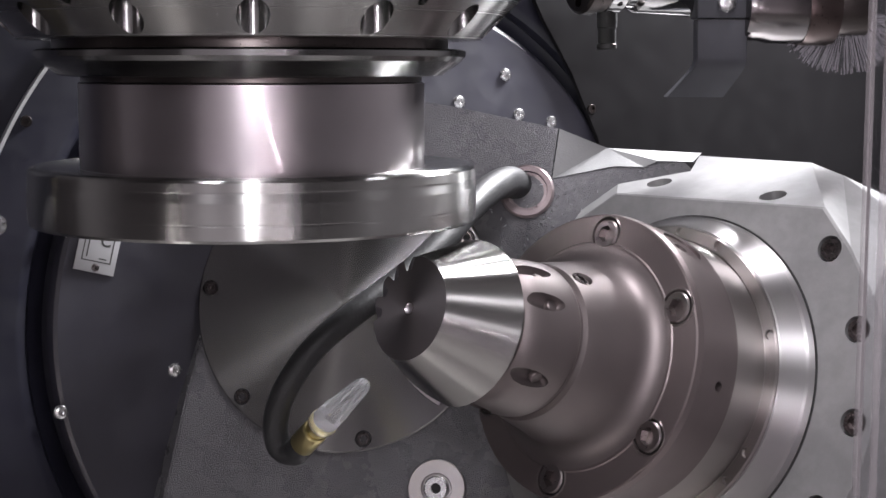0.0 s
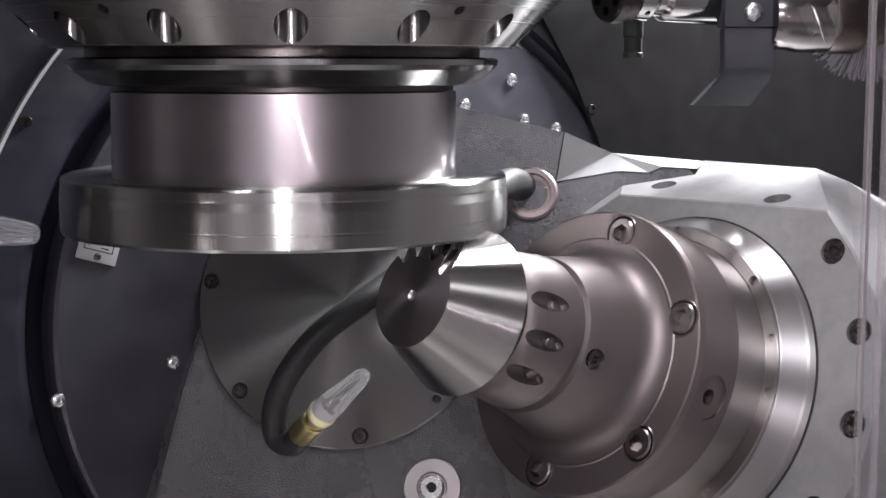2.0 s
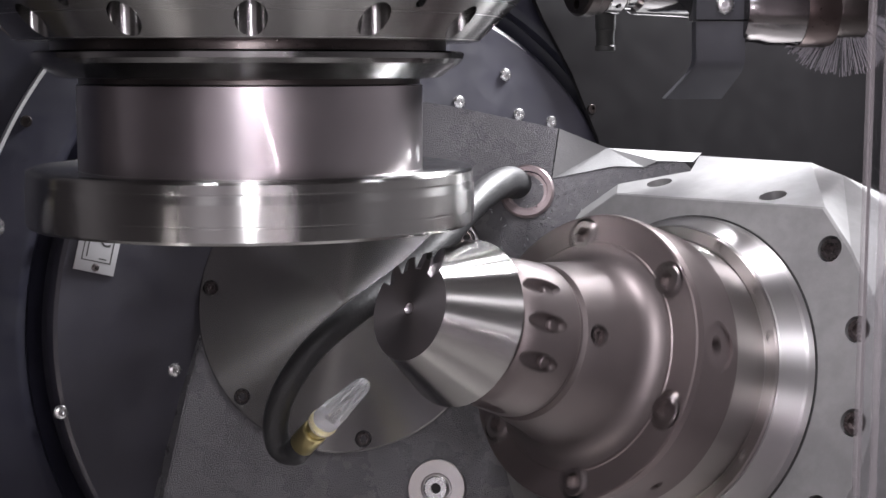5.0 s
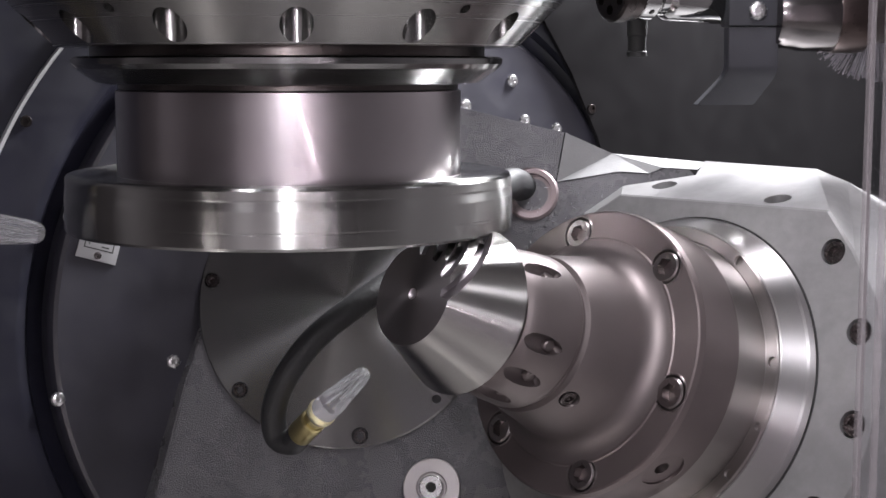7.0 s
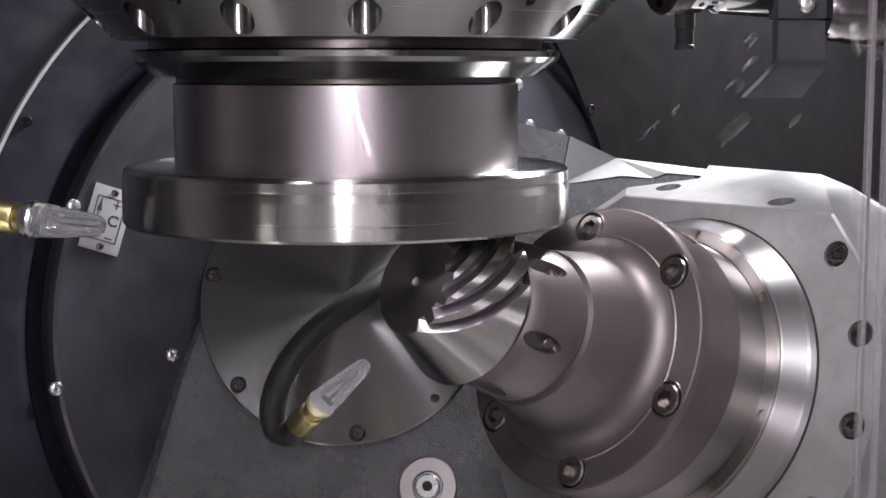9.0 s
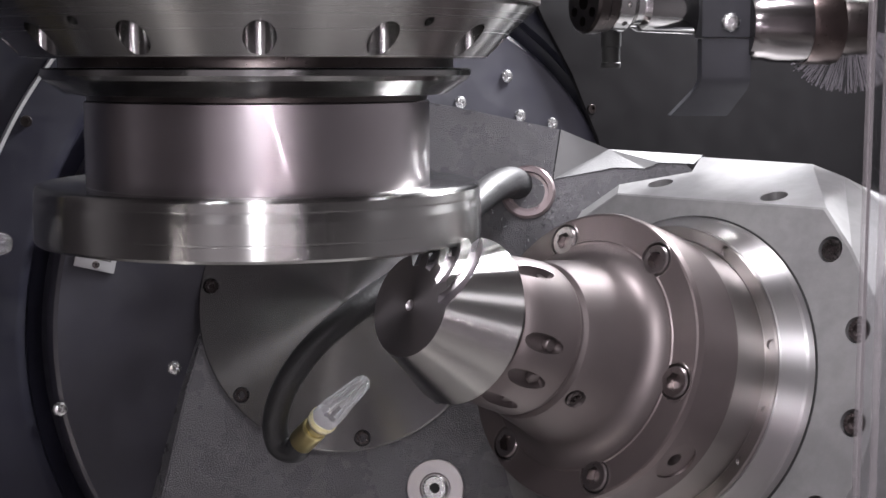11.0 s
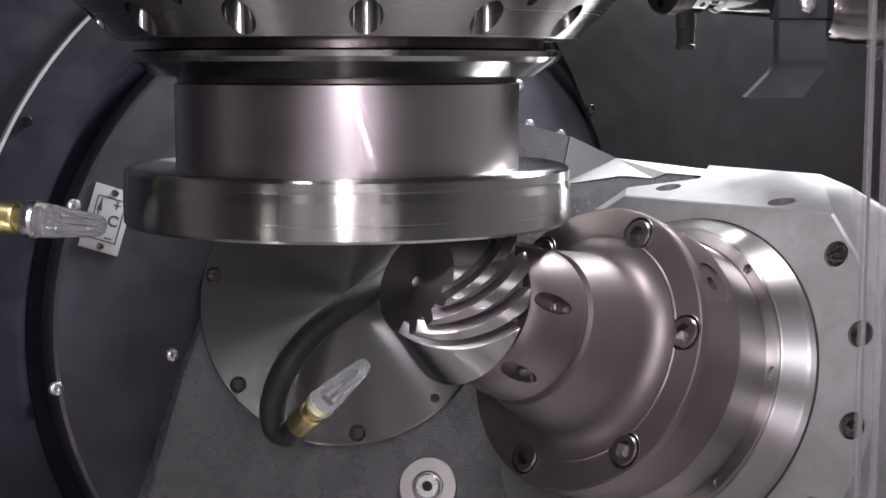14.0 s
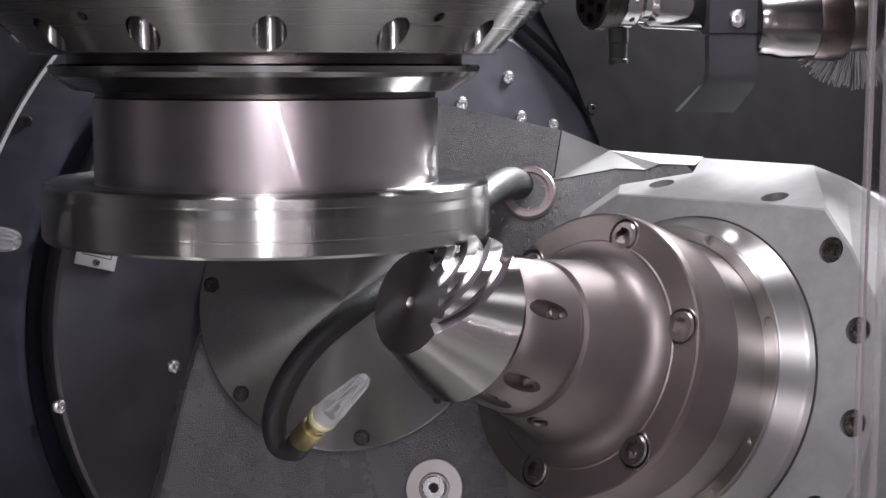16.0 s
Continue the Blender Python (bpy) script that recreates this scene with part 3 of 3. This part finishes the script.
# ------------------------------------------------------------------ tool spindle and cutter
head = thing("spindle_head", TOOL, "milling spindle head with conical steel nose and sunk screws", "spindle")
nose = part("nose_ring", lathe([(0.10, 0.0185), (0.1505, 0.0185), (0.152, 0.0200), (0.183, 0.0505), (0.183, 0.30), (0.10, 0.30)], 160, True), STEEL, head, "conical steel nose ring")
SINK = []
CAP14 = cap_screw_mesh(0.0078, 0.010, SCREW)
for k in range(14):
    deg = -90 + 7.4 + k * 360 / 14
    SINK.append(rod(0.0096, 0.0150, 0.08, 32, pose(0.1610 * math.cos(radians(deg)), 0.1610 * math.sin(radians(deg)), 0)))
    part("cap_screw", CAP14, None, nose, m=pose(0.1610 * math.cos(radians(deg)), 0.1610 * math.sin(radians(deg)), 0.0560, 180, 0, 0))
for deg in (-48, 60, 170, -120):
    SINK.append(rod(0.0035, -0.01, 0.02, 20, pose(0, 0, 0.0395, 0, 0, deg) @ pose(0.170, 0, 0, 0, 135, 0)))
carve(nose, SINK, 14)
part("nose_band", lathe([(0.1832, 0.0525), (0.1860, 0.0532), (0.1860, 0.0590), (0.1832, 0.0600)], 160), DARKSTEEL, head, "dark edge band")
part("spindle_body", lathe([(0.0, 0.05), (0.1275, 0.0176), (0.1275, 0.0184), (0.10, 0.30), (0.21, 0.30), (0.21, 0.95), (0, 0.95)], 96), DARKSTEEL, head, "dark spindle body")
cutter = thing("disc_cutter", TOOL, "wide polished disc milling cutter on a turned neck", "milling cutter")
part("clamp_ring", lathe([(0.09, 0.0122), (0.1390, 0.0122), (0.1410, 0.0110), (0.1405, 0.0075), (0.138, 0.0045), (0.125, -0.0045), (0.116, -0.0055), (0.09, -0.0055)], 160), CLAMP, cutter, "bevelled clamp ring", angle=14)
# both rings are blackened to paint in the shade of the two grooves
part("gap_shade", lathe([(0.09, 0.0184), (0.129, 0.0184), (0.129, 0.0124), (0.09, 0.0124)], 128), BLACKOX, cutter, "ring blackened for the shade above the clamp ring")
part("groove_shade", lathe([(0.09, -0.0050), (0.1115, -0.0050), (0.1115, -0.0085), (0.09, -0.0085)], 128), BLACKOX, cutter, "ring blackened for the shade in the groove")
part("neck", lathe([(0.09, -0.0088), (0.1125, -0.0088), (0.1135, -0.0096), (0.1135, -0.0640), (0.115, -0.0652), (0.09, -0.0652)], 160), NECK, cutter, "satin turned neck")
part("rim", lathe([(0.09, -0.0645), (0.1300, -0.0640), (0.1427, -0.0625), (0.1457, -0.0635), (0.1467, -0.0650), (0.1469, -0.0702), (0.1468, -0.0706), (0.1468, -0.0714), (0.1469, -0.0719), (0.1476, -0.0765), (0.1477, -0.0888), (0.1476, -0.0892), (0.1476, -0.0900), (0.1477, -0.0904), (0.1474, -0.0980), (0.1462, -0.0998), (0.09, -0.0998)], 192), RIM, cutter, "polished cutter rim with grooves", angle=8)


# ------------------------------------------------------------------ hose with nozzle on the table
def ribbed_nozzle(r0, r1, length, ribs=10):
    """Clear nozzle along +z with lengthwise ribs and a rounded end."""
    bm = bmesh.new()
    rings = []
    for u, k in ((0, 1.0), (0.06, 1.02), (0.30, 1.0), (0.34, 0.93), (0.5, 0.88), (0.7, 0.80), (0.85, 0.74), (0.93, 0.66), (0.98, 0.5), (1.0, 0.3)):
        ring = []
        for i in range(ribs * 4):
            a = 2 * math.pi * i / (ribs * 4)
            deep = 1 - (0.34 if (i % 4) in (0,) and u > 0.33 else 0.0) * min(1, u * 1.4)
            r = (r0 + (r1 - r0) * u) * k * deep
            ring.append(bm.verts.new((r * math.cos(a), r * math.sin(a), u * length)))
        rings.append(ring)
    for a, b in zip(rings, rings[1:]):
        for i in range(len(a)):
            j = (i + 1) % len(a)
            bm.faces.new((a[i], a[j], b[j], b[i]))
    bm.faces.new(rings[-1])
    bm.faces.new(rings[0][::-1])
    bmesh.ops.recalc_face_normals(bm, faces=bm.faces)
    return bm


def along(p, q):
    d = (Vector(q) - Vector(p)).normalized()
    return Matrix.Translation(p) @ d.to_track_quat("Z", "Y").to_matrix().to_4x4()


hose = thing("coolant_hose", SWIVEL, "black rubber coolant hose looping to a brass and clear nozzle", "hose")
line = [(0.0597, 0.1326, 0.1188), (0.0354, 0.1364, 0.1369), (-0.0012, 0.1296, 0.1648), (-0.0414, 0.1105, 0.1912), (-0.0775, 0.0857, 0.2121), (-0.1148, 0.0617, 0.224), (-0.1585, 0.0366, 0.2322),
        (-0.1945, 0.0082, 0.2287), (-0.2166, -0.0226, 0.2254), (-0.2224, -0.0488, 0.2201), (-0.2185, -0.0690, 0.2190), (-0.2110, -0.0720, 0.2300), (-0.2097, -0.064, 0.240)]
part("hose", tube(line, [0.0140, 0.0140, 0.0130, 0.0118, 0.0105] + [0.0097] * 8, 24), RUBBER, hose, "black rubber hose")
part("clamp", tube([line[0], (0.0575, 0.1329, 0.1204), (0.0552, 0.1333, 0.1222)], [0.0150, 0.0152, 0.0146], 24), BRASS, hose, "brass hose clamp")
n0, n1, n2, n3 = Vector((-0.2097, -0.064, 0.240)), Vector((-0.2053, -0.0407, 0.2709)), Vector((-0.2026, -0.0305, 0.2851)), Vector((-0.2006, -0.0098, 0.3172))
part("brass_fitting", lathe([(0, -0.002), (0.0090, -0.002), (0.0098, 0), (0.0098, 0.020), (0.0090, 0.0215), (0.0078, 0.022), (0.0078, 0.0255), (0.0095, 0.0265), (0.0095, 0.030), (0, 0.030)], 6 * 6), BRASS, hose, "brass screw fitting", along(n0, n1))
part("lock_ring", lathe([(0.006, 0.030), (0.0105, 0.030), (0.0110, 0.0315), (0.0110, 0.0350), (0.0102, 0.0365), (0.006, 0.0365)], 40), CLEAR, hose, "clear plastic lock ring", along(n0, n1))
part("nozzle", ribbed_nozzle(0.0100, 0.0088, 0.062), CLEAR, hose, "clear ribbed plastic nozzle", along(n1 + (n1 - n0).normalized() * -0.002, n3))

# ------------------------------------------------------------------ coolant nozzle beside the tool spindle
jet = thing("coolant_nozzle", TOOL, "brass and clear plastic coolant nozzle beside the milling cutter", "nozzle")
tip = Vector((-0.2103 - 0.0629 + 0.1269, 0.905 - 0.98, -0.0967))
root = tip + Vector((-0.046, 0.012, 0.003))
part("nozzle", ribbed_nozzle(0.0108, 0.0098, (tip - root).length), CLEAR, jet, "clear ribbed plastic nozzle", along(root, tip))
back = (root - tip).normalized()
part("lock_ring", lathe([(0.006, -0.006), (0.0118, -0.006), (0.0122, -0.004), (0.0122, 0.000), (0.0112, 0.002), (0.006, 0.002)], 40), ZINC, jet, "shiny lock ring", along(root, tip))
part("brass_fitting", lathe([(0, -0.12), (0.0105, -0.12), (0.0105, -0.015), (0.0095, -0.0125), (0.0080, -0.012), (0.0080, -0.006), (0, -0.006)], 36), BRASS, jet, "brass screw fitting", along(root, tip))

# ------------------------------------------------------------------ tool station that travels with the spindle
def place(x, y, z):
    """World offsets from the eye to the travelling frame."""
    return Vector((x, y, z)) + EYE - TOOL.translation


bracket = thing("gripper_bracket", TOOL, "dark grey bent sheet bracket with a shiny screw", "bracket")
bm = bmesh.new()
sections = [(0.1945, 0.2323, 1.142, 0.0375), (0.1950, 0.2330, 1.142, 0.0085), (0.1943, 0.2328, 1.1435, 0.0035), (0.1915, 0.2315, 1.148, -0.0020), (0.1752, 0.2198, 1.165, -0.0225)]
front_edge = [[bm.verts.new(place(x, y, z)) for x in (xl, xr)] for xl, xr, y, z in sections]
rear_edge = [[bm.verts.new(place(x, y + 0.020, z)) for x in (xl, xr)] for xl, xr, y, z in sections]
for f, g, f2, g2 in zip(front_edge, rear_edge, front_edge[1:], rear_edge[1:]):
    for quad in ((f[0], f[1], f2[1], f2[0]), (g[1], g[0], g2[0], g2[1]), (g[0], f[0], f2[0], g2[0]), (f[1], g[1], g2[1], f2[1])):
        bm.faces.new(quad)
bm.faces.new((front_edge[0][0], rear_edge[0][0], rear_edge[0][1], front_edge[0][1]))
bm.faces.new((front_edge[-1][0], front_edge[-1][1], rear_edge[-1][1], rear_edge[-1][0]))
bmesh.ops.recalc_face_normals(bm, faces=bm.faces)
bmesh.ops.bevel(bm, geom=[e for e in bm.edges if e.calc_face_angle(0) > 1.0], offset=0.0006, segments=2, affect="EDGES")
part("bent_sheet", bm, BRACKET, bracket, "bent dark grey sheet")
o = place(0.2132, 1.1445, 0.095)
part("block", box(o.x - 0.0190, o.x + 0.0210, o.y - 0.004, o.y + 0.03, o.z - 0.0565, o.z + 0.06, 0.0012), BRACKET, bracket, "dark grey clamping block")
part("dome_screw", dome_screw_mesh(0.0072, ZINC), None, bracket, "shiny dome screw", Matrix.Translation(place(0.2160, 1.1400, 0.0500)) @ pose(0, 0, 0, 90, 0, 0))

shank = thing("tool_holder", TOOL, "polished steel tool holder with drilled collar", "tool holder")
m = Matrix.Translation(place(0.1020, 1.130, 0.0645)) @ pose(0, 0, 0, 0, 92.5, 0) @ pose(0, 0, 0, -27, 0, 0)
col = part("collar", lathe([(0, 0), (0.0215, 0), (0.0235, 0.002), (0.0235, 0.010), (0.0215, 0.012), (0.0215, 0.019), (0, 0.019)], 64), BLACKOX, shank, "drilled dark steel collar", m)
carve(col, [rod(0.0040, -0.01, 0.006, 20, pose(0.0145 * math.cos(radians(a)), 0.0145 * math.sin(radians(a)), 0)) for a in range(0, 360, 60)] + [rod(0.006, -0.01, 0.008, 24)])
sleeve = part("sleeve", lathe([(0, 0.0195), (0.0185, 0.0195), (0.0205, 0.0215), (0.0205, 0.0340), (0.0185, 0.0375), (0.0168, 0.0400), (0.0165, 0.0460), (0.0192, 0.0500), (0.0197, 0.0515), (0.0197, 0.13), (0, 0.13)], 64), POLISHED, shank, "bright stepped sleeve", m)
carve(sleeve, [rod(0.0024, -0.004, 0.01, 20, radial(a, 0.0205, 0.0285)) for a in range(0, 360, 45)])
# the pin's black colour holds the shadow that it hangs in
peg = place(0.1290, 1.180, 0.0150)
part("shadowed_pin", lathe([(0, 0), (0.0070, 0), (0.0080, 0.0010), (0.0080, 0.0040), (0.0072, 0.0048), (0.0072, 0.0165), (0.0080, 0.0175), (0.0080, 0.060), (0, 0.060)], 32), SHADEBLACK, shank, "small pin under the holder, black for the shadow on it", Matrix.Translation(peg))

drive = thing("brush_drive", TOOL, "stepped steel spindle with a bronze band and wire wheel brush", "brush tool")
m = Matrix.Translation(place(0.2300, 1.150, 0.0480)) @ pose(0, 0, 0, 0, 90, 0) @ pose(0, 0, 0, -6, 0, 0)
part("stepped_spindle", lathe([(0, 0), (0.024, 0), (0.0265, 0.006), (0.0265, 0.012), (0.0285, 0.020), (0.0290, 0.045), (0, 0.045)], 64), SPINDLE, drive, "stepped steel spindle", m)
part("band", lathe([(0.020, 0.045), (0.0298, 0.045), (0.0305, 0.048), (0.0305, 0.066), (0.0298, 0.070), (0.020, 0.070)], 64), COPPERY, drive, "bronze tinted band", m)
part("hub", lathe([(0, 0.070), (0.022, 0.070), (0.024, 0.076), (0.024, 0.096), (0, 0.096)], 48), BLACKOX, drive, "dark brush hub", m)
rng = random.Random(5)
verts, faces = [], []
for k in range(210):
    a = radians(198 + 146 * (k + rng.random()) / 210)
    y = rng.uniform(-0.007, 0.007)
    r1 = 0.052 + rng.uniform(-0.0035, 0.0025)
    w = rng.uniform(0.0003, 0.0006)
    bend = rng.gauss(0, 0.035)
    i = len(verts)
    for r, q in ((0.018, a), (r1, a + bend)):
        cx, cz = r * math.cos(q), r * math.sin(q)
        sx, sz = -math.sin(q) * w, math.cos(q) * w
        verts += [(cx - sx, y * (1 + r * 6) - w, cz - sz), (cx + sx, y * (1 + r * 6) - w, cz + sz), (cx, y * (1 + r * 6) + w, cz)]
    faces += [(i, i + 1, i + 4, i + 3), (i + 1, i + 2, i + 5, i + 4), (i + 2, i, i + 3, i + 5), (i + 3, i + 4, i + 5)]
me = bpy.data.meshes.new("bristles")
me.from_pydata([tuple(Vector(v) + place(0.3110, 1.158, 0.0490)) for v in verts], [], faces)
me.materials.append(WIRE)
tagged(part("bristles", me, None, drive, "bright steel wire bristles"), kind="stuff")

# ------------------------------------------------------------------ pane edge near the viewer
GLASS, gt, gb = nodes_of("window_glass")
gb.inputs["Base Color"].default_value = (0.96, 0.96, 0.98, 1)
gb.inputs["Roughness"].default_value = 0.08
gb.inputs["Transmission Weight"].default_value = 1.0
gb.inputs["IOR"].default_value = 1.08
SEAL = plain("seal_plastic", (0.16, 0.145, 0.15), 0.4, 0.0, Alpha=0.28)
pane = structure("window_1", box(0.1160, 0.30, 0.398, 0.401, 0.9, 1.7), GLASS, "clear window pane close to the viewer", "window")
pane.visible_shadow = False
for x0, x1 in ((0.1137, 0.1152), (0.1183, 0.1197)):
    structure("window_seal", box(x0, x1, 0.3945, 0.3975, 0.9, 1.7), SEAL, "clear plastic seal on the pane edge", "window")

# ------------------------------------------------------------------ dents and stuck chips on the arm
rng = random.Random(11)
verts, faces = [], []
for k in range(60):
    u, v = rng.gauss(0.178, 0.020), rng.gauss(0.078, 0.012)
    if math.hypot(u - 0.16, v - 0.1065) < 0.028:
        continue
    r = rng.uniform(0.0006, 0.0019)
    i = len(verts)
    for q in range(7):
        a = 2 * math.pi * q / 7
        rr = r * rng.uniform(0.6, 1.3)
        verts.append(tuple(on_arm(u + rr * math.cos(a), v + rr * 0.8 * math.sin(a), 0.0003)))
    verts.append(tuple(on_arm(u, v, 0.0003 + r * 0.5)))
    faces += [(i + q, i + (q + 1) % 7, i + 7) for q in range(7)]
me = bpy.data.meshes.new("casting_lumps")
me.from_pydata(verts, [], faces)
me.materials.append(CAST)
tagged(part("casting_lumps", me, None, table, "small lumps in the casting skin"), kind="stuff")
verts, faces = [], []
for k in range(46):
    p = on_arm(rng.uniform(0.12, 0.23), rng.uniform(0.05, 0.115), 0.0008)
    i = len(verts)
    d = Vector((rng.gauss(0, 1), rng.gauss(0, 1), rng.gauss(0, 0.4))).normalized() * rng.uniform(0.001, 0.0028)
    w = d.orthogonal().normalized() * 0.0004
    verts += [tuple(p - d), tuple(p + d), tuple(p + w), tuple(p - w + Vector((0, 0, 0.0006)))]
    faces += [(i, i + 2, i + 1), (i, i + 1, i + 3), (i, i + 3, i + 2), (i + 1, i + 2, i + 3)]
me = bpy.data.meshes.new("stuck_chips")
me.from_pydata(verts, [], faces)
me.materials.append(BRISTLE)
tagged(part("stuck_chips", me, None, table, "tiny bright chips stuck to the arm"), kind="stuff")

# ------------------------------------------------------------------ flying chips
def chip_mesh(seed):
    rr = random.Random(seed)
    turns, rad, long = rr.uniform(0.4, 1.0), rr.uniform(0.0010, 0.0028), rr.uniform(0.005, 0.013)
    n = 14
    bm = bmesh.new()
    prev = None
    for k in range(n + 1):
        a = 2 * math.pi * turns * k / n
        c = Vector((rad * math.cos(a), rad * math.sin(a), long * (k / n - 0.5)))
        w = 0.0006 * (0.4 + math.sin(math.pi * k / n))
        pair = (bm.verts.new(c + Vector((0, 0, w))), bm.verts.new(c - Vector((0, 0, w))))
        if prev:
            bm.faces.new((prev[0], pair[0], pair[1], prev[1]))
        prev = pair
    bmesh.ops.solidify(bm, geom=bm.faces[:], thickness=0.0003)
    return mesh_of("chip", bm, CHIP, 60)


# when each chip passes over the housing, and where, across and up from the eye
FLIGHTS = [(1.0, 0.151, 0.011), (1.0, 0.159, 0.010), (1.0, 0.155, -0.007), (1.8, 0.175, -0.031), (1.8, 0.230, -0.040), (1.8, 0.186, -0.027), (2.4, 0.142, -0.042), (2.4, 0.146, -0.033), (8.3, 0.157, 0.007), (8.3, 0.163, -0.001), (8.3, 0.130, -0.035), (8.8, 0.214, -0.033), (8.8, 0.196, -0.037), (9.0, 0.216, 0.020), (9.1, 0.282, 0.028),
           (9.0, 0.142, -0.045), (9.0, 0.164, -0.029), (9.0, 0.205, -0.012), (9.0, 0.215, 0.003), (9.0, 0.248, -0.037), (9.0, 0.150, -0.040),
           (11.6, 0.153, -0.015), (11.6, 0.161, -0.007), (12.0, 0.228, -0.050), (13.0, 0.121, -0.021), (13.0, 0.209, -0.031), (13.0, 0.186, -0.041), (13.3, 0.197, -0.058), (13.3, 0.248, -0.047), (13.6, 0.216, 0.012), (15.5, 0.193, -0.042)]
CHIPS = []
for k in range(len(FLIGHTS)):
    CHIPS.append(tagged(new("metal_chip", chip_mesh(20 + k % 7)), "curled bright steel chip thrown off by the cutter", "chip", "flying chips"))


# ------------------------------------------------------------------ motion
PERIOD, PITCH = 14.5 / 3, 360 / 13
# phase of the cycle, swivel angle
SWING = [(0, 0), (1.08, 0), (1.2, 0.18), (1.5, 0.89), (1.67, 1.26), (1.83, 1.56), (2.0, 1.90), (2.17, 2.12), (2.5, 2.48), (2.83, 2.80), (3.17, 3.12), (3.5, 3.38), (3.83, 3.59), (4.0, 3.70), (4.2, 3.81), (4.36, 3.81), (4.45, 3.45), (4.65, 1.2), (4.78, 0.1), (4.8333, 0)]
# phase, turn of the work spindle
TURN = [(0, 0), (1.08, 0), (1.2, -4), (1.5, -19.0), (1.67, -26.5), (1.9, -35.5), (2.17, -45), (2.5, -55.5), (2.83, -65.5), (3.17, -75.5), (3.5, -85.6), (4.0, -103), (4.2, -111), (4.36, -112), (4.45, -104), (4.65, -36), (4.78, -3), (4.8333, 0)]
# phase, feed across and down of the tool spindle, in mm
FEED = [(0, 1.3, 0), (0.1, 0, -0.6), (0.3, 0, -2.2), (0.5, 0, -7.5), (0.7, 0, -10.5), (0.9, 0, -12.7), (1.05, 0, -13.8), (1.2, 1.0, -13.4), (1.3, 3.6, -12.2), (1.5, 10.4, -9.4), (1.67, 14.3, -8.2), (2.0, 22.2, -5.4), (2.5, 31.6, -3.3), (3.0, 40.5, -1.4), (3.5, 48.9, -0.8), (4.0, 59.3, -0.4), (4.2, 63.8, -0.4), (4.37, 63.8, -0.3), (4.433, 60.3, 0.6), (4.533, 46.7, 2.5), (4.633, 31.1, 3.2), (4.733, 9.7, 1.6), (4.8333, 1.3, 0)]


def between(table_rows, p, column=1):
    for a, b in zip(table_rows, table_rows[1:]):
        if a[0] <= p <= b[0]:
            u = (p - a[0]) / (b[0] - a[0])
            return a[column] + (b[column] - a[column]) * u
    return table_rows[-1][column]


def state(t):
    cycle = min(int(t / PERIOD + 1e-6), 3)
    p = t - cycle * PERIOD
    index = -PITCH * cycle
    u = min(1, max(0, (p - 0.02) / 0.24))
    index -= PITCH * u * u * (3 - 2 * u)
    return between(SWING, p), between(TURN, p) + index, between(FEED, p, 1) / 1000, between(FEED, p, 2) / 1000


def chip_rows(k):
    """A chip waits under the cutter, is thrown to the right in an arc and ends on the chip tray."""
    t1, x1, z1 = FLIGHTS[k]
    rest = Vector((0.083 + 0.0003 * k, 1.092, 1.092))
    over = EYE + Vector((x1, 1.04, z1))
    gone = (over - rest).normalized() * 0.11 + over
    far = Vector((gone.x + 0.30, 1.12 + 0.01 * k, 0.206))
    rows = [(0.0, Matrix.Translation(rest))]
    for j, (dt, p) in enumerate(((-0.24, rest), (-0.08, rest.lerp(over, 0.80)), (0.0, over), (0.08, over.lerp(gone, 0.4)), (0.18, gone), (0.34, gone.lerp(far, 0.45)), (0.46, far))):
        rows.append((t1 + dt, Matrix.Translation(p) @ pose(0, 0, 0, 29 * j * (k % 3 - 1), 31 * j, 17 * k)))
    rows.append((16.0, rows[-1][1]))
    return [r for r in rows if r[0] <= 16.0]


def motions():
    times = [round(0.1 * i, 1) for i in range(161)]
    st = [(t, *state(t)) for t in times]
    swing = {t: SWIVEL @ pose(0, 0, 0, 0, 0, -b) @ SWIVEL.inverted() for t, b, c, x, z in st}
    walk(table, [(t, swing[t] @ SWIVEL) for t in times])
    walk(chuck, [(t, swing[t] @ WORK @ pose(0, 0, 0, 0, 0, c)) for t, b, c, x, z in st])
    walk(gear, [(t, swing[t] @ WORK @ pose(0, 0, 0, 0, 0, c)) for t, b, c, x, z in st])
    walk(hose, [(t, swing[t] @ SWIVEL) for t in times])
    for k, ob in enumerate(CHIPS):
        walk(ob, chip_rows(k))
    for ob in (head, cutter, jet):
        walk(ob, [(t, pose(x, 0, z) @ TOOL) for t, b, c, x, z in st])
    for ob in (bracket, shank, drive):
        walk(ob, [(t, pose(x, 0, 1.25 * z) @ TOOL) for t, b, c, x, z in st])


motions()
